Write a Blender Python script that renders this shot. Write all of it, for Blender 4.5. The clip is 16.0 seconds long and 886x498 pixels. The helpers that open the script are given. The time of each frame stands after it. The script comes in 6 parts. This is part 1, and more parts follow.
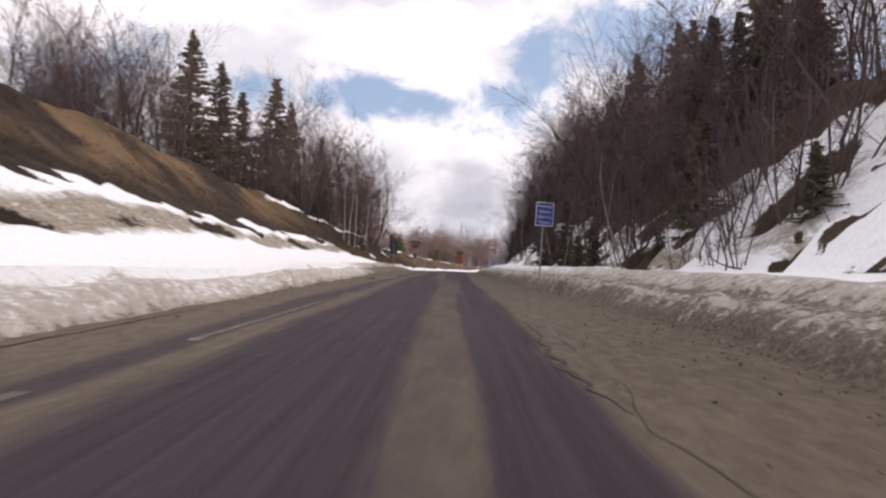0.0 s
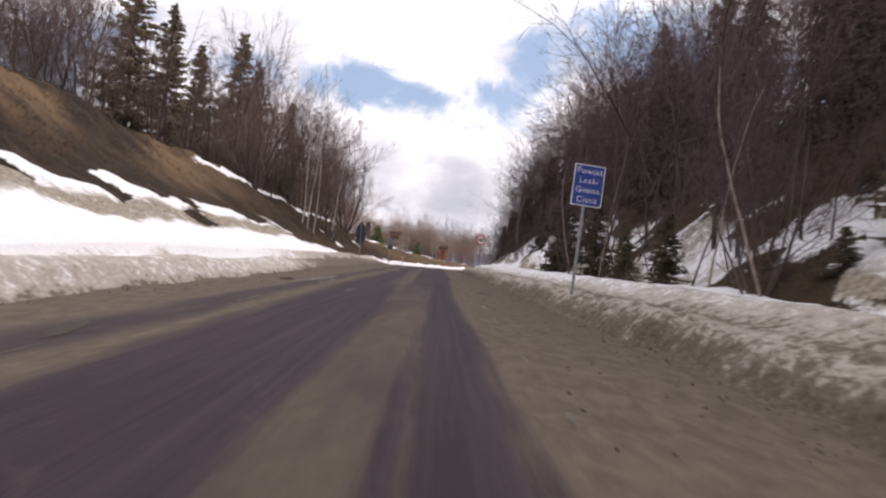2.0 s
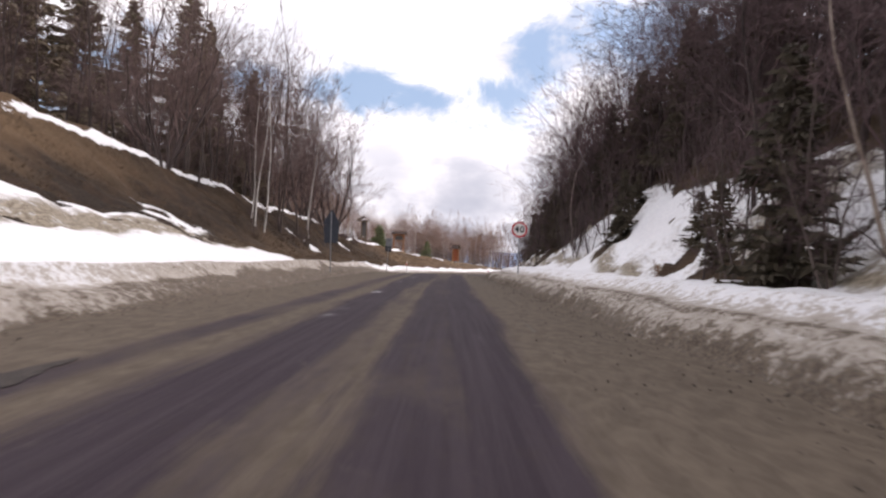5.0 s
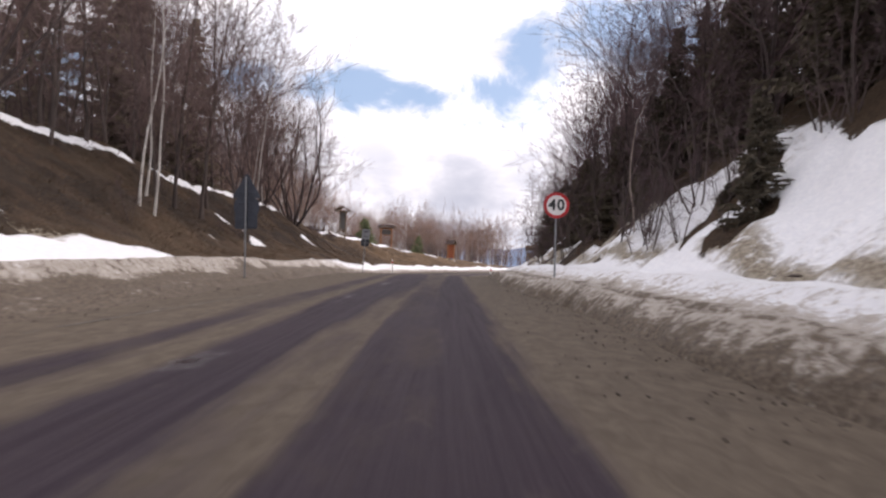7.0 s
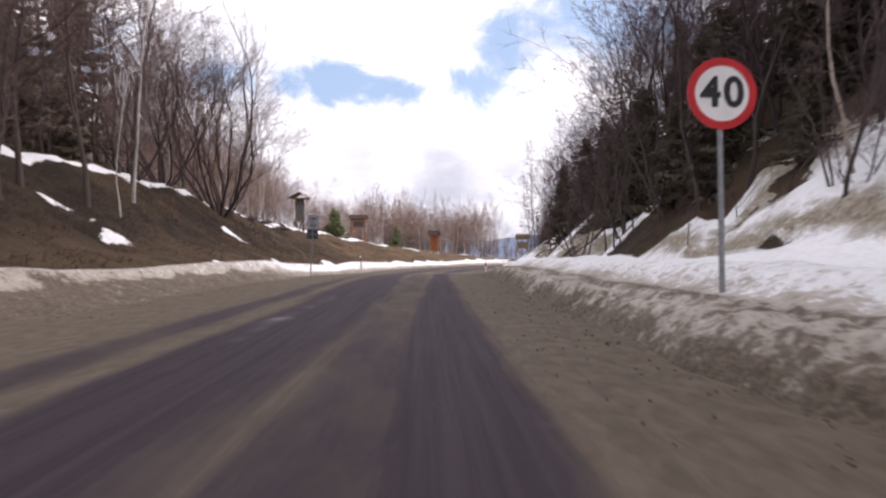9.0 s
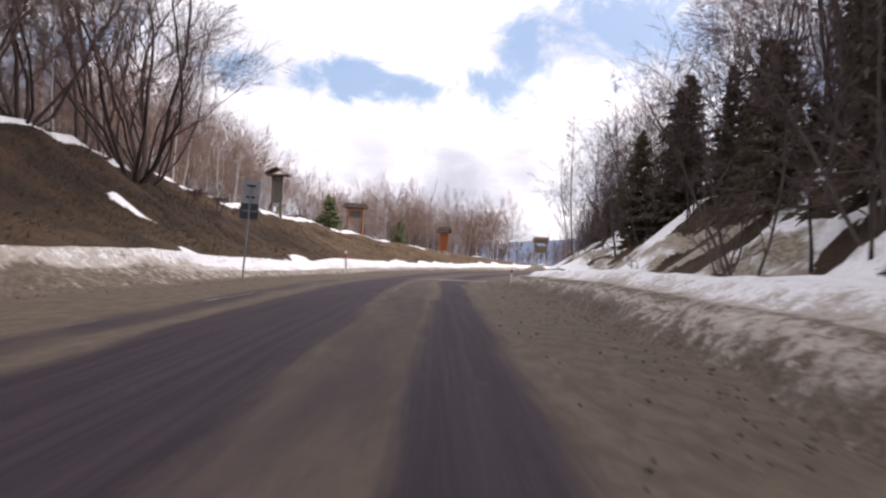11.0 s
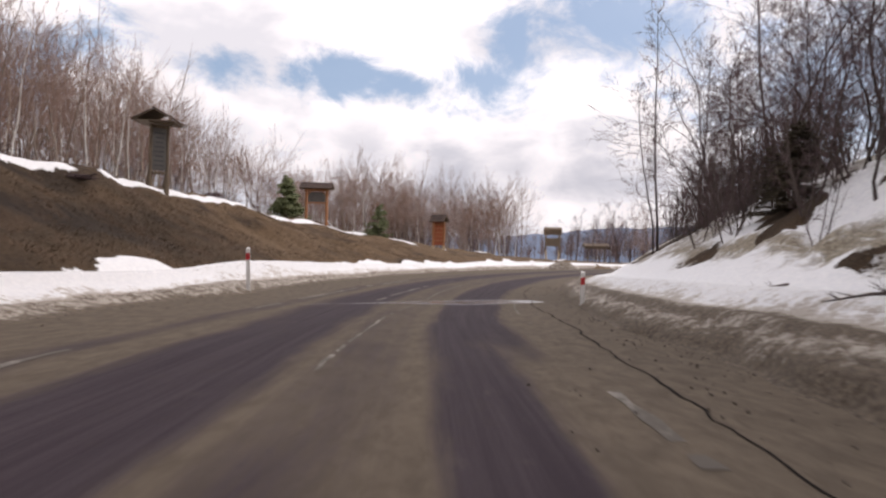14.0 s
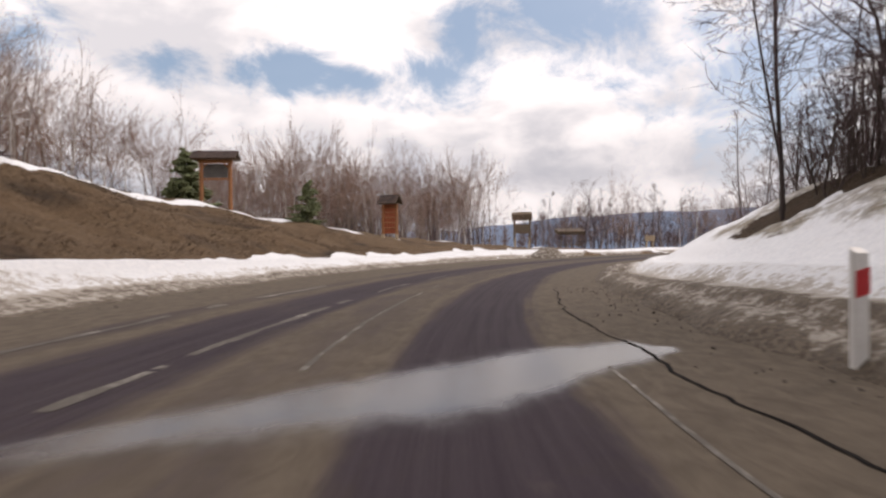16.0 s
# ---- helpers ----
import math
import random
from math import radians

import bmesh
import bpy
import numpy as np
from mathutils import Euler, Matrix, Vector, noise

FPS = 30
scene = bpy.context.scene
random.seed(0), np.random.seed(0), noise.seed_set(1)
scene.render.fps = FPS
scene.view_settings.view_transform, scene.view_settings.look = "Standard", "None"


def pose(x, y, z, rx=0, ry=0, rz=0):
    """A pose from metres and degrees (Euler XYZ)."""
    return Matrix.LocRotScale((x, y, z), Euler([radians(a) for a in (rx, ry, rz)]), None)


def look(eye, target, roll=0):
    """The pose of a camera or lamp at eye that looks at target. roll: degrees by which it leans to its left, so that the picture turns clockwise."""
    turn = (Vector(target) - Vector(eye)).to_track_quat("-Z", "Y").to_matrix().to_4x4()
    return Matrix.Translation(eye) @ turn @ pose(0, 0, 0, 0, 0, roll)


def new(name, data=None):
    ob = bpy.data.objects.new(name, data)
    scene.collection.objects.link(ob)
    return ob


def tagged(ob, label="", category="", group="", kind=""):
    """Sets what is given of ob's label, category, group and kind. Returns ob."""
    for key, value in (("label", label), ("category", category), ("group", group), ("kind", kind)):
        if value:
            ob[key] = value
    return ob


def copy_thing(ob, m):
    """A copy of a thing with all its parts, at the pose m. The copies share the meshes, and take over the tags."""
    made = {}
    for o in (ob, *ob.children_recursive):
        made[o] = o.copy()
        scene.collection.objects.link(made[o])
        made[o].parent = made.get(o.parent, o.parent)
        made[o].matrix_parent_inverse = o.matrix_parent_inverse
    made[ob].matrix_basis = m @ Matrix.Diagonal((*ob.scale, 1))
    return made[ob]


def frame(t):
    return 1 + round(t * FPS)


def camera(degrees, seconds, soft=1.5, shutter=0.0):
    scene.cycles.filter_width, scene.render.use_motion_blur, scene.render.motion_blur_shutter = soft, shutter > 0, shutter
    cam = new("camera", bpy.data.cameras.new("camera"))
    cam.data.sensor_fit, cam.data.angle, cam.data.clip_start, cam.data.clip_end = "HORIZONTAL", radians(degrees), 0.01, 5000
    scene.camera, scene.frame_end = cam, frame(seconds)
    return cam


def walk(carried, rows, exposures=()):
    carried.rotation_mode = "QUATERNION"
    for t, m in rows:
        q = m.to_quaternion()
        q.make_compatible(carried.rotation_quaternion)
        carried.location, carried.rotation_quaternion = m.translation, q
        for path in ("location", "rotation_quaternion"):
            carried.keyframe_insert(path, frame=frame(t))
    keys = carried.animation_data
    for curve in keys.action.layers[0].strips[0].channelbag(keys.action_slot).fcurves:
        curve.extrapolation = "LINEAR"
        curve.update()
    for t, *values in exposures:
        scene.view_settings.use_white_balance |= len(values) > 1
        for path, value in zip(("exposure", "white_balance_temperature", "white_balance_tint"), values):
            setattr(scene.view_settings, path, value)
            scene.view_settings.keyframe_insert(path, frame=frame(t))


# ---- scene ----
cam = camera(75.8, 16.0, soft=2.3, shutter=0.35)
PATH = [
    (0, (-0.221, 0.191, 1.017), (-0.259, 2.189, 1.077), 1.9),
    (0.5, (-0.067, 3.047, 1.09), (0.024, 5.044, 1.142), 1.7),
    (1, (0.177, 5.816, 1.088), (0.272, 7.813, 1.147), 2.5),
    (1.5, (0.057, 8.604, 1.137), (0.122, 10.602, 1.196), 4.8),
    (2, (0.163, 11.405, 1.222), (0.18, 13.405, 1.266), 5.5),
    (2.5, (0.133, 14.262, 1.222), (0.127, 16.262, 1.265), 3.6),
    (3, (0.033, 16.948, 1.275), (0.04, 18.948, 1.318), 2.2),
    (3.5, (0.079, 19.922, 1.272), (0.026, 21.921, 1.324), 4.6),
    (4, (-0.136, 23.02, 1.353), (-0.155, 25.02, 1.408), 2.7),
    (6.5, (0.072, 38.339, 1.429), (0.052, 40.339, 1.458), 2.6),
    (7, (0.029, 41.545, 1.407), (0.027, 43.545, 1.443), 2.2),
    (7.5, (0.048, 44.857, 1.467), (0.032, 46.857, 1.498), 0.4),
    (8, (0.088, 47.928, 1.494), (0.135, 49.927, 1.535), 1.1),
    (8.5, (0.155, 51.072, 1.464), (0.22, 53.07, 1.488), 0.8),
    (9, (0.203, 54.152, 1.45), (0.259, 56.151, 1.462), -0.1),
    (9.5, (0.32, 57.129, 1.381), (0.473, 59.123, 1.404), 2.1),
    (10, (0.345, 60.01, 1.351), (0.37, 62.01, 1.362), 3.8),
    (12.5, (0.25, 75.174, 1.418), (0.3, 77.173, 1.437), 2.0),
    (13, (0.265, 78.099, 1.408), (0.307, 80.098, 1.418), 2.5),
    (13.5, (0.322, 81.129, 1.346), (0.361, 83.129, 1.35), 2.2),
    (14, (0.454, 84.008, 1.283), (0.501, 86.008, 1.284), 1.7),
    (14.5, (0.474, 87.12, 1.163), (0.525, 89.119, 1.17), 1.2),
    (15, (0.594, 90.162, 1.081), (0.687, 92.159, 1.064), 0.9),
    (15.5, (0.817, 93.258, 1.02), (0.932, 95.254, 0.992), 0.3),
    (16, (1.167, 96.496, 0.802), (1.36, 98.487, 0.785), -0.5),
]
walk(cam, [(t, look(eye, target, roll)) for t, eye, target, roll in PATH], [(0, -0.16, 6950, 24), (3, 0.03, 6900, 24), (7, 0.08, 6800, 24), (9.5, 0.2, 6750, 24.5), (12.5, -0.06, 6900, 24), (14, -0.16, 7050, 23), (16, -0.28, 7250, 22)])

# ---- world, sun ----
SUN_AZ, SUN_EL = radians(62), radians(42)      # azimuth to the right of the road's direction
world = bpy.data.worlds.new("world")
scene.world = world
world.use_nodes = True


class Nodes:
    """Short hand for node trees."""

    def __init__(self, tree):
        self.tree = tree

    def add(self, kind, **sets):
        n = self.tree.nodes.new(kind)
        for k, v in sets.items():
            n.inputs[k].default_value = v
        return n

    def attribute(self, name):
        n = self.tree.nodes.new("ShaderNodeAttribute")
        n.attribute_name = name
        return n.outputs["Fac"]

    def link(self, a, b):
        self.tree.links.new(a, b)

    def val(self, v, sock):
        if isinstance(v, bpy.types.NodeSocket):
            self.link(v, sock)
        else:
            sock.default_value = v

    def math(self, op, a, b=0.0, c=0.0, clamp=False):
        n = self.tree.nodes.new("ShaderNodeMath")
        n.operation, n.use_clamp = op, clamp
        for i, v in enumerate((a, b, c)):
            self.val(v, n.inputs[i])
        return n.outputs[0]

    def ramp(self, v, lo, hi, a=0.0, b=1.0):
        n = self.tree.nodes.new("ShaderNodeMapRange")
        n.interpolation_type = "SMOOTHSTEP"
        for i, w in enumerate((v, lo, hi, a, b)):
            self.val(w, n.inputs[i])
        return n.outputs[0]

    def mix(self, f, a, b):
        n = self.tree.nodes.new("ShaderNodeMix")
        n.data_type = "RGBA"
        self.val(f, n.inputs[0])
        self.val(a if isinstance(a, bpy.types.NodeSocket) else (*a, 1.0), n.inputs[6])
        self.val(b if isinstance(b, bpy.types.NodeSocket) else (*b, 1.0), n.inputs[7])
        return n.outputs[2]

    def noise(self, vec, scale, detail=4.0, rough=0.55, dist=0.0):
        n = self.tree.nodes.new("ShaderNodeTexNoise")
        n.inputs["Scale"].default_value = scale
        n.inputs["Detail"].default_value = detail
        n.inputs["Roughness"].default_value = rough
        n.inputs["Distortion"].default_value = dist
        if vec is not None:
            self.link(vec, n.inputs["Vector"])
        return n.outputs["Fac"]

    def map(self, vec, scale=(1, 1, 1), loc=(0, 0, 0)):
        n = self.tree.nodes.new("ShaderNodeMapping")
        self.link(vec, n.inputs["Vector"])
        n.inputs["Scale"].default_value = scale
        n.inputs["Location"].default_value = loc
        return n.outputs[0]


def build_sky():
    w = Nodes(world.node_tree)
    out = world.node_tree.nodes["World Output"]
    bg = world.node_tree.nodes["Background"]
    sky = w.add("ShaderNodeTexSky")
    sky.sky_type, sky.sun_disc = "NISHITA", False
    sky.sun_elevation, sky.sun_rotation = SUN_EL, SUN_AZ
    sky.air_density, sky.dust_density, sky.ozone_density = 1.0, 1.5, 1.0
    scale = world.node_tree.nodes.new("ShaderNodeVectorMath")
    scale.operation = "SCALE"
    w.link(sky.outputs[0], scale.inputs[0])
    scale.inputs["Scale"].default_value = 0.14
    tc = w.add("ShaderNodeTexCoord").outputs["Generated"]
    sep = w.add("ShaderNodeSeparateXYZ")
    w.link(tc, sep.inputs[0])
    # broken cloud: soft bodies with ragged clear gaps
    wide = w.map(tc, (1.0, 1.0, 1.9))
    n1 = w.noise(wide, 2.2, 7.0, 0.5, 0.2)
    n2 = w.noise(w.map(tc, (1.0, 1.0, 2.2), (3.7, 1.3, 0.4)), 4.2, 7.0, 0.52, 0.15)
    warp = w.math("SUBTRACT", w.noise(w.map(tc, (1.0, 1.0, 1.4)), 7.0, 11.0, 0.66, 0.4), 0.5)
    front = w.math("MAXIMUM", sep.outputs[1], 0.05)
    tx, tz = w.math("DIVIDE", sep.outputs[0], front), w.math("DIVIDE", sep.outputs[2], front)

    def patches(spots, rag, lo, hi):
        """Ragged patches of sky by direction and half size."""
        total = None
        for ax, ez, rx, rz in spots:
            dx = w.math("DIVIDE", w.math("SUBTRACT", tx, ax), rx)
            dz = w.math("DIVIDE", w.math("SUBTRACT", tz, ez), rz)
            r = w.math("SQRT", w.math("ADD", w.math("MULTIPLY", dx, dx), w.math("MULTIPLY", dz, dz)))
            g = w.ramp(w.math("ADD", r, w.math("MULTIPLY", warp, rag)), lo, hi, 1.0, 0.0)
            total = g if total is None else w.math("MAXIMUM", total, g)
        return total

    gaps = patches(((-0.17, 0.298, 0.10, 0.034), (-0.04, 0.283, 0.09, 0.030), (0.07, 0.300, 0.08, 0.046), (0.148, 0.375, 0.060, 0.10), (0.33, 0.42, 0.20, 0.085),
                    (-0.37, 0.305, 0.07, 0.035), (-0.70, 0.30, 0.15, 0.09), (0.72, 0.33, 0.25, 0.16)), 4.2, 0.3, 1.4)
    grey = patches(((0.04, 0.115, 0.11, 0.045), (0.33, 0.125, 0.17, 0.040), (0.15, 0.150, 0.07, 0.050), (-0.12, 0.175, 0.08, 0.060), (-0.45, 0.20, 0.16, 0.07), (0.6, 0.16, 0.2, 0.06)), 2.6, 0.1, 1.5)
    behind = w.ramp(sep.outputs[1], 0.1, 0.5, 1.0, 0.0)
    blue = w.mix(0.6, scale.outputs[0], (0.36, 0.60, 0.86))
    clear = w.math("MAXIMUM", w.math("MULTIPLY", gaps, 0.95), w.math("MULTIPLY", w.math("MULTIPLY", w.ramp(n1, 0.55, 0.68), behind), 0.6))
    shade = w.math("MULTIPLY", w.ramp(n2, 0.34, 0.56), w.math("SUBTRACT", 1.0, w.math("MULTIPLY", grey, 0.75)))
    low = w.ramp(sep.outputs[2], 0.10, 0.26)
    body = w.mix(low, w.mix(shade, (0.54, 0.61, 0.70), (1.12, 1.18, 1.22)), w.mix(w.math("ADD", w.math("MULTIPLY", shade, 0.75), 0.25), (0.72, 0.80, 0.89), (1.32, 1.38, 1.41)))
    col = w.mix(clear, body, blue)
    w.link(col, bg.inputs[0])
    bg.inputs[1].default_value = 1.0
    w.link(bg.outputs[0], out.inputs[0])


build_sky()
sun = new("sun", bpy.data.lights.new("sun", "SUN"))
sun.data.energy, sun.data.angle, sun.data.color = 1.3, radians(10), (1.0, 0.94, 0.85)
sun.matrix_world = look((0, 0, 60), (-math.sin(SUN_AZ) * math.cos(SUN_EL) * 100, -math.cos(SUN_AZ) * math.cos(SUN_EL) * 100, 60 - math.sin(SUN_EL) * 100))


# ---- materials ----
def material(name):
    m = bpy.data.materials.new(name)
    m.use_nodes = True
    n = Nodes(m.node_tree)
    b = m.node_tree.nodes["Principled BSDF"]
    pos = n.add("ShaderNodeNewGeometry").outputs["Position"]
    return m, n, b, pos


def bump(n, b, height, strength=0.5, dist=0.02, part_of=None):
    k = n.add("ShaderNodeBump", Strength=strength, Distance=dist)
    n.link(height, k.inputs["Height"])
    if part_of is not None:
        n.link(n.math("MULTIPLY", part_of, strength), k.inputs["Strength"])
    n.link(k.outputs[0], b.inputs["Normal"])


def simple(name, a, c, scale=6.0, rough=0.7, metal=0.0, grain=0.0, stretch=(1, 1, 1), per_object=0.0):
    """A surface of two close tones mixed by noise at two scales, on the object's own coordinates."""
    m, n, b, pos = material(name)
    vec = n.map(n.add("ShaderNodeTexCoord").outputs["Object"], stretch)
    big, fine = n.noise(vec, scale, 5), n.noise(vec, scale * 9, 4, 0.7)
    f = n.math("ADD", n.math("MULTIPLY", n.ramp(big, 0.3, 0.7), 0.65), n.math("MULTIPLY", n.ramp(fine, 0.3, 0.7), 0.35))
    if per_object:
        rnd = n.add("ShaderNodeObjectInfo").outputs["Random"]
        f = n.math("ADD", f, n.math("MULTIPLY", n.math("SUBTRACT", rnd, 0.5), per_object), clamp=True)
    n.link(n.mix(f, a, c), b.inputs["Base Color"])
    n.link(n.ramp(fine, 0.2, 0.8, rough - 0.1, min(1.0, rough + 0.1)), b.inputs["Roughness"])
    b.inputs["Metallic"].default_value = metal
    if grain:
        bump(n, b, fine, 0.6, grain)
    return m


def snow_colors(n, pos):
    """Old roadside snow: clean crust, grey melt and grit."""
    fine = n.noise(pos, 9.0, 6, 0.65)
    big = n.noise(pos, 0.9, 5, 0.6)
    clean = n.mix(n.ramp(fine, 0.3, 0.75), (0.79, 0.81, 0.84), (0.91, 0.92, 0.93))
    dirty = n.mix(n.ramp(fine, 0.35, 0.65), (0.13, 0.105, 0.08), (0.50, 0.46, 0.41))
    return fine, big, clean, dirty


def ground_material():
    m, n, b, pos = material("turf_and_snow")
    snow = n.attribute("snow")
    straw = n.attribute("straw")
    fine, big, clean, dirty = snow_colors(n, pos)
    grass = n.noise(n.map(pos, (1, 1, 2.5)), 14.0, 6, 0.7, 0.6)
    mid = n.noise(pos, 2.2, 6, 0.65, 0.4)
    huge = n.noise(pos, 0.35, 4, 0.55)
    soil = n.mix(n.ramp(grass, 0.35, 0.7), (0.015, 0.0108, 0.0078), (0.060, 0.041, 0.028))
    soil = n.mix(n.math("MULTIPLY", n.ramp(mid, 0.48, 0.68), 0.7), soil, (0.020, 0.015, 0.012))
    dry = n.mix(n.ramp(grass, 0.3, 0.7), (0.125, 0.078, 0.044), (0.29, 0.192, 0.108))
    rust = n.noise(pos, 0.8, 5, 0.65, 0.5)
    soil = n.mix(n.math("MULTIPLY", n.ramp(rust, 0.47, 0.60), 0.75), soil, n.mix(n.ramp(grass, 0.3, 0.7), (0.034, 0.021, 0.014), (0.086, 0.055, 0.037)))
    soil = n.mix(n.math("MULTIPLY", straw, n.ramp(huge, 0.28, 0.5)), soil, dry)
    jag = n.math("ADD", n.math("MULTIPLY", n.math("SUBTRACT", mid, 0.5), 0.75), n.math("MULTIPLY", n.math("SUBTRACT", fine, 0.5), 0.45))
    cover = n.ramp(n.math("ADD", snow, jag), 0.44, 0.56)
    soot = n.attribute("soot")
    speck = n.noise(pos, 2.6, 8, 0.72, 0.4)
    grit = n.ramp(n.math("ADD", speck, n.math("MULTIPLY", soot, 0.13)), 0.56, 0.80)
    grit = n.math("MULTIPLY", grit, n.math("ADD", 0.16, n.math("MULTIPLY", soot, 0.36)), clamp=True)
    mud = n.mix(n.ramp(fine, 0.35, 0.65), (0.17, 0.140, 0.100), (0.36, 0.315, 0.245))
    white = n.mix(grit, clean, mud)
    n.link(n.mix(cover, soil, white), b.inputs["Base Color"])
    n.link(n.ramp(cover, 0, 1, 0.95, 0.6), b.inputs["Roughness"])
    b.inputs["Specular IOR Level"].default_value = 0.25
    bare = n.math("ADD", n.math("MULTIPLY", grass, 0.6), n.math("MULTIPLY", mid, 1.3))
    crusty = n.math("ADD", n.math("ADD", 0.8, n.math("MULTIPLY", mid, 0.45)), n.math("MULTIPLY", fine, 0.22))
    h = n.math("ADD", n.math("MULTIPLY", bare, n.math("SUBTRACT", 1.0, cover)), n.math("MULTIPLY", crusty, cover))
    bump(n, b, h, 0.9, 0.12)
    return m


def bank_material():
    m, n, b, pos = material("ploughed_snow")
    dirt = n.attribute("dirt")
    fine, big, clean, dirty = snow_colors(n, pos)
    clod = n.noise(pos, 5.0, 9, 0.72, 0.35)
    lump = n.noise(pos, 16.0, 7, 0.75, 0.3)
    stain = n.math("ADD", n.math("MULTIPLY", n.math("SUBTRACT", clod, 0.5), 2.0), n.math("MULTIPLY", n.math("SUBTRACT", lump, 0.5), 1.6))
    stain = n.math("ADD", stain, n.math("MULTIPLY", n.math("SUBTRACT", big, 0.5), 0.6))
    f = n.math("ADD", dirt, stain)
    mud = n.mix(n.ramp(lump, 0.35, 0.65), (0.060, 0.045, 0.033), (0.19, 0.150, 0.112))
    beige = n.mix(n.ramp(lump, 0.3, 0.7), (0.33, 0.29, 0.245), (0.56, 0.52, 0.47))
    c = n.mix(n.ramp(f, 0.10, 0.46), clean, beige)
    c = n.mix(n.ramp(f, 0.62, 0.95), c, mud)
    n.link(c, b.inputs["Base Color"])
    b.inputs["Roughness"].default_value = 0.75
    b.inputs["Specular IOR Level"].default_value = 0.3
    bump(n, b, n.math("ADD", clod, n.math("MULTIPLY", fine, 0.6)), 0.8, 0.08)
    return m


def road_material():
    """Patched old asphalt: dark wheel tracks, pale grit between them, by the place across the carriageway."""
    m, n, b, pos = material("worn_asphalt")
    lane = n.add("ShaderNodeUVMap")
    lane.uv_map = "lane"
    uv = lane.outputs[0]
    sep = n.add("ShaderNodeSeparateXYZ")
    n.link(uv, sep.inputs[0])
    along = n.map(uv, (1.0, 0.045, 1.0))
    wob = n.math("MULTIPLY", n.math("SUBTRACT", n.noise(along, 1.3, 6, 0.65), 0.5), 1.15)
    d = n.math("ADD", sep.outputs[0], wob)
    streak = n.noise(n.map(uv, (1.0, 0.02, 1.0)), 9.0, 6, 0.65)
    blot = n.noise(n.map(uv, (1.0, 0.3, 1.0)), 1.2, 7, 0.65, 0.4)
    grain = n.noise(pos, 55.0, 4, 0.7)

    # towards the bend the two lanes draw apart
    apart = n.ramp(sep.outputs[1], 60, 86)
    dr, dl = n.math("SUBTRACT", d, n.math("MULTIPLY", apart, 0.58)), n.math("ADD", d, n.math("MULTIPLY", apart, 0.28))

    def band(q, lo, hi, soft):
        return n.math("MULTIPLY", n.ramp(q, lo - soft, lo + soft), n.ramp(q, hi - soft, hi + soft, 1.0, 0.0))

    stretch = n.math("MULTIPLY", n.ramp(sep.outputs[1], 20, 36), n.ramp(sep.outputs[1], 52, 68, 1.0, 0.0))
    dark = band(dl, -1.5, 0.28, 0.46)
    dark = n.math("SUBTRACT", dark, n.math("MULTIPLY", band(d, -0.55, 0.45, 0.25), n.math("MULTIPLY", stretch, 0.62)))
    dark = n.math("MAXIMUM", dark, band(dr, 0.90, 1.75, 0.38))
    dark = n.math("MAXIMUM", dark, n.math("MULTIPLY", band(dl, -2.75, -1.95, 0.3), 0.6))
    middle = n.math("ADD", n.math("ADD", 0.42, n.math("MULTIPLY", apart, 0.08)), n.math("MULTIPLY", stretch, 0.25))
    dark = n.math("MAXIMUM", dark, n.math("MULTIPLY", band(d, 0.1, 1.2, 0.2), middle))
    dark = n.math("MULTIPLY", dark, n.ramp(sep.outputs[1], 76, 98, 1.0, 0.74))
    dark = n.math("MAXIMUM", dark, n.math("MULTIPLY", band(d, 1.45, 3.0, 0.36), n.ramp(sep.outputs[1], 88, 94, 0.0, 0.82)))
    f = n.math("ADD", dark, n.math("MULTIPLY", n.math("SUBTRACT", streak, 0.5), 0.28))
    mott = n.noise(n.map(uv, (1.0, 0.5, 1.0)), 5.0, 7, 0.68, 0.5)
    f = n.math("ADD", f, n.math("MULTIPLY", n.math("SUBTRACT", mott, 0.5), 0.42))
    f = n.math("ADD", f, n.math("MULTIPLY", n.math("SUBTRACT", blot, 0.5), 0.8), clamp=True)
    tan = n.mix(n.ramp(mott, 0.3, 0.7), (0.087, 0.069, 0.052), (0.140, 0.112, 0.084))
    tar = n.mix(n.ramp(streak, 0.3, 0.7), (0.032, 0.023, 0.0305), (0.051, 0.039, 0.047))
    c = n.mix(n.ramp(f, 0.18, 0.75), tan, tar)
    c = n.mix(n.math("MULTIPLY", n.ramp(grain, 0.5, 0.78), 0.18), c, (0.115, 0.100, 0.090))
    crust = n.noise(n.map(uv, (1.0, 0.7, 1.0), (9.0, 3.0, 0.0)), 3.2, 8, 0.72, 0.6)
    c = n.mix(n.math("MULTIPLY", n.ramp(crust, 0.52, 0.72), 0.28), c, (0.048, 0.037, 0.031))
    c = n.mix(n.math("MULTIPLY", n.ramp(crust, 0.26, 0.42, 1.0, 0.0), 0.22), c, (0.150, 0.124, 0.098))
    wet = n.attribute("wet")
    wet = n.ramp(n.math("ADD", wet, n.math("MULTIPLY", n.math("SUBTRACT", n.noise(n.map(uv, (1.0, 0.6, 1.0)), 2.6, 6, 0.6), 0.5), 0.45)), 0.38, 0.85)
    c = n.mix(n.math("MULTIPLY", wet, 0.45), c, (0.035, 0.031, 0.031))
    n.link(c, b.inputs["Base Color"])
    # the dark tracks are still damp and take a sheen
    damp = n.math("MULTIPLY", n.ramp(f, 0.35, 0.9), n.ramp(n.noise(n.map(uv, (1.0, 0.08, 1.0), (4.0, 2.0, 0.0)), 1.6, 5, 0.6), 0.36, 0.62))
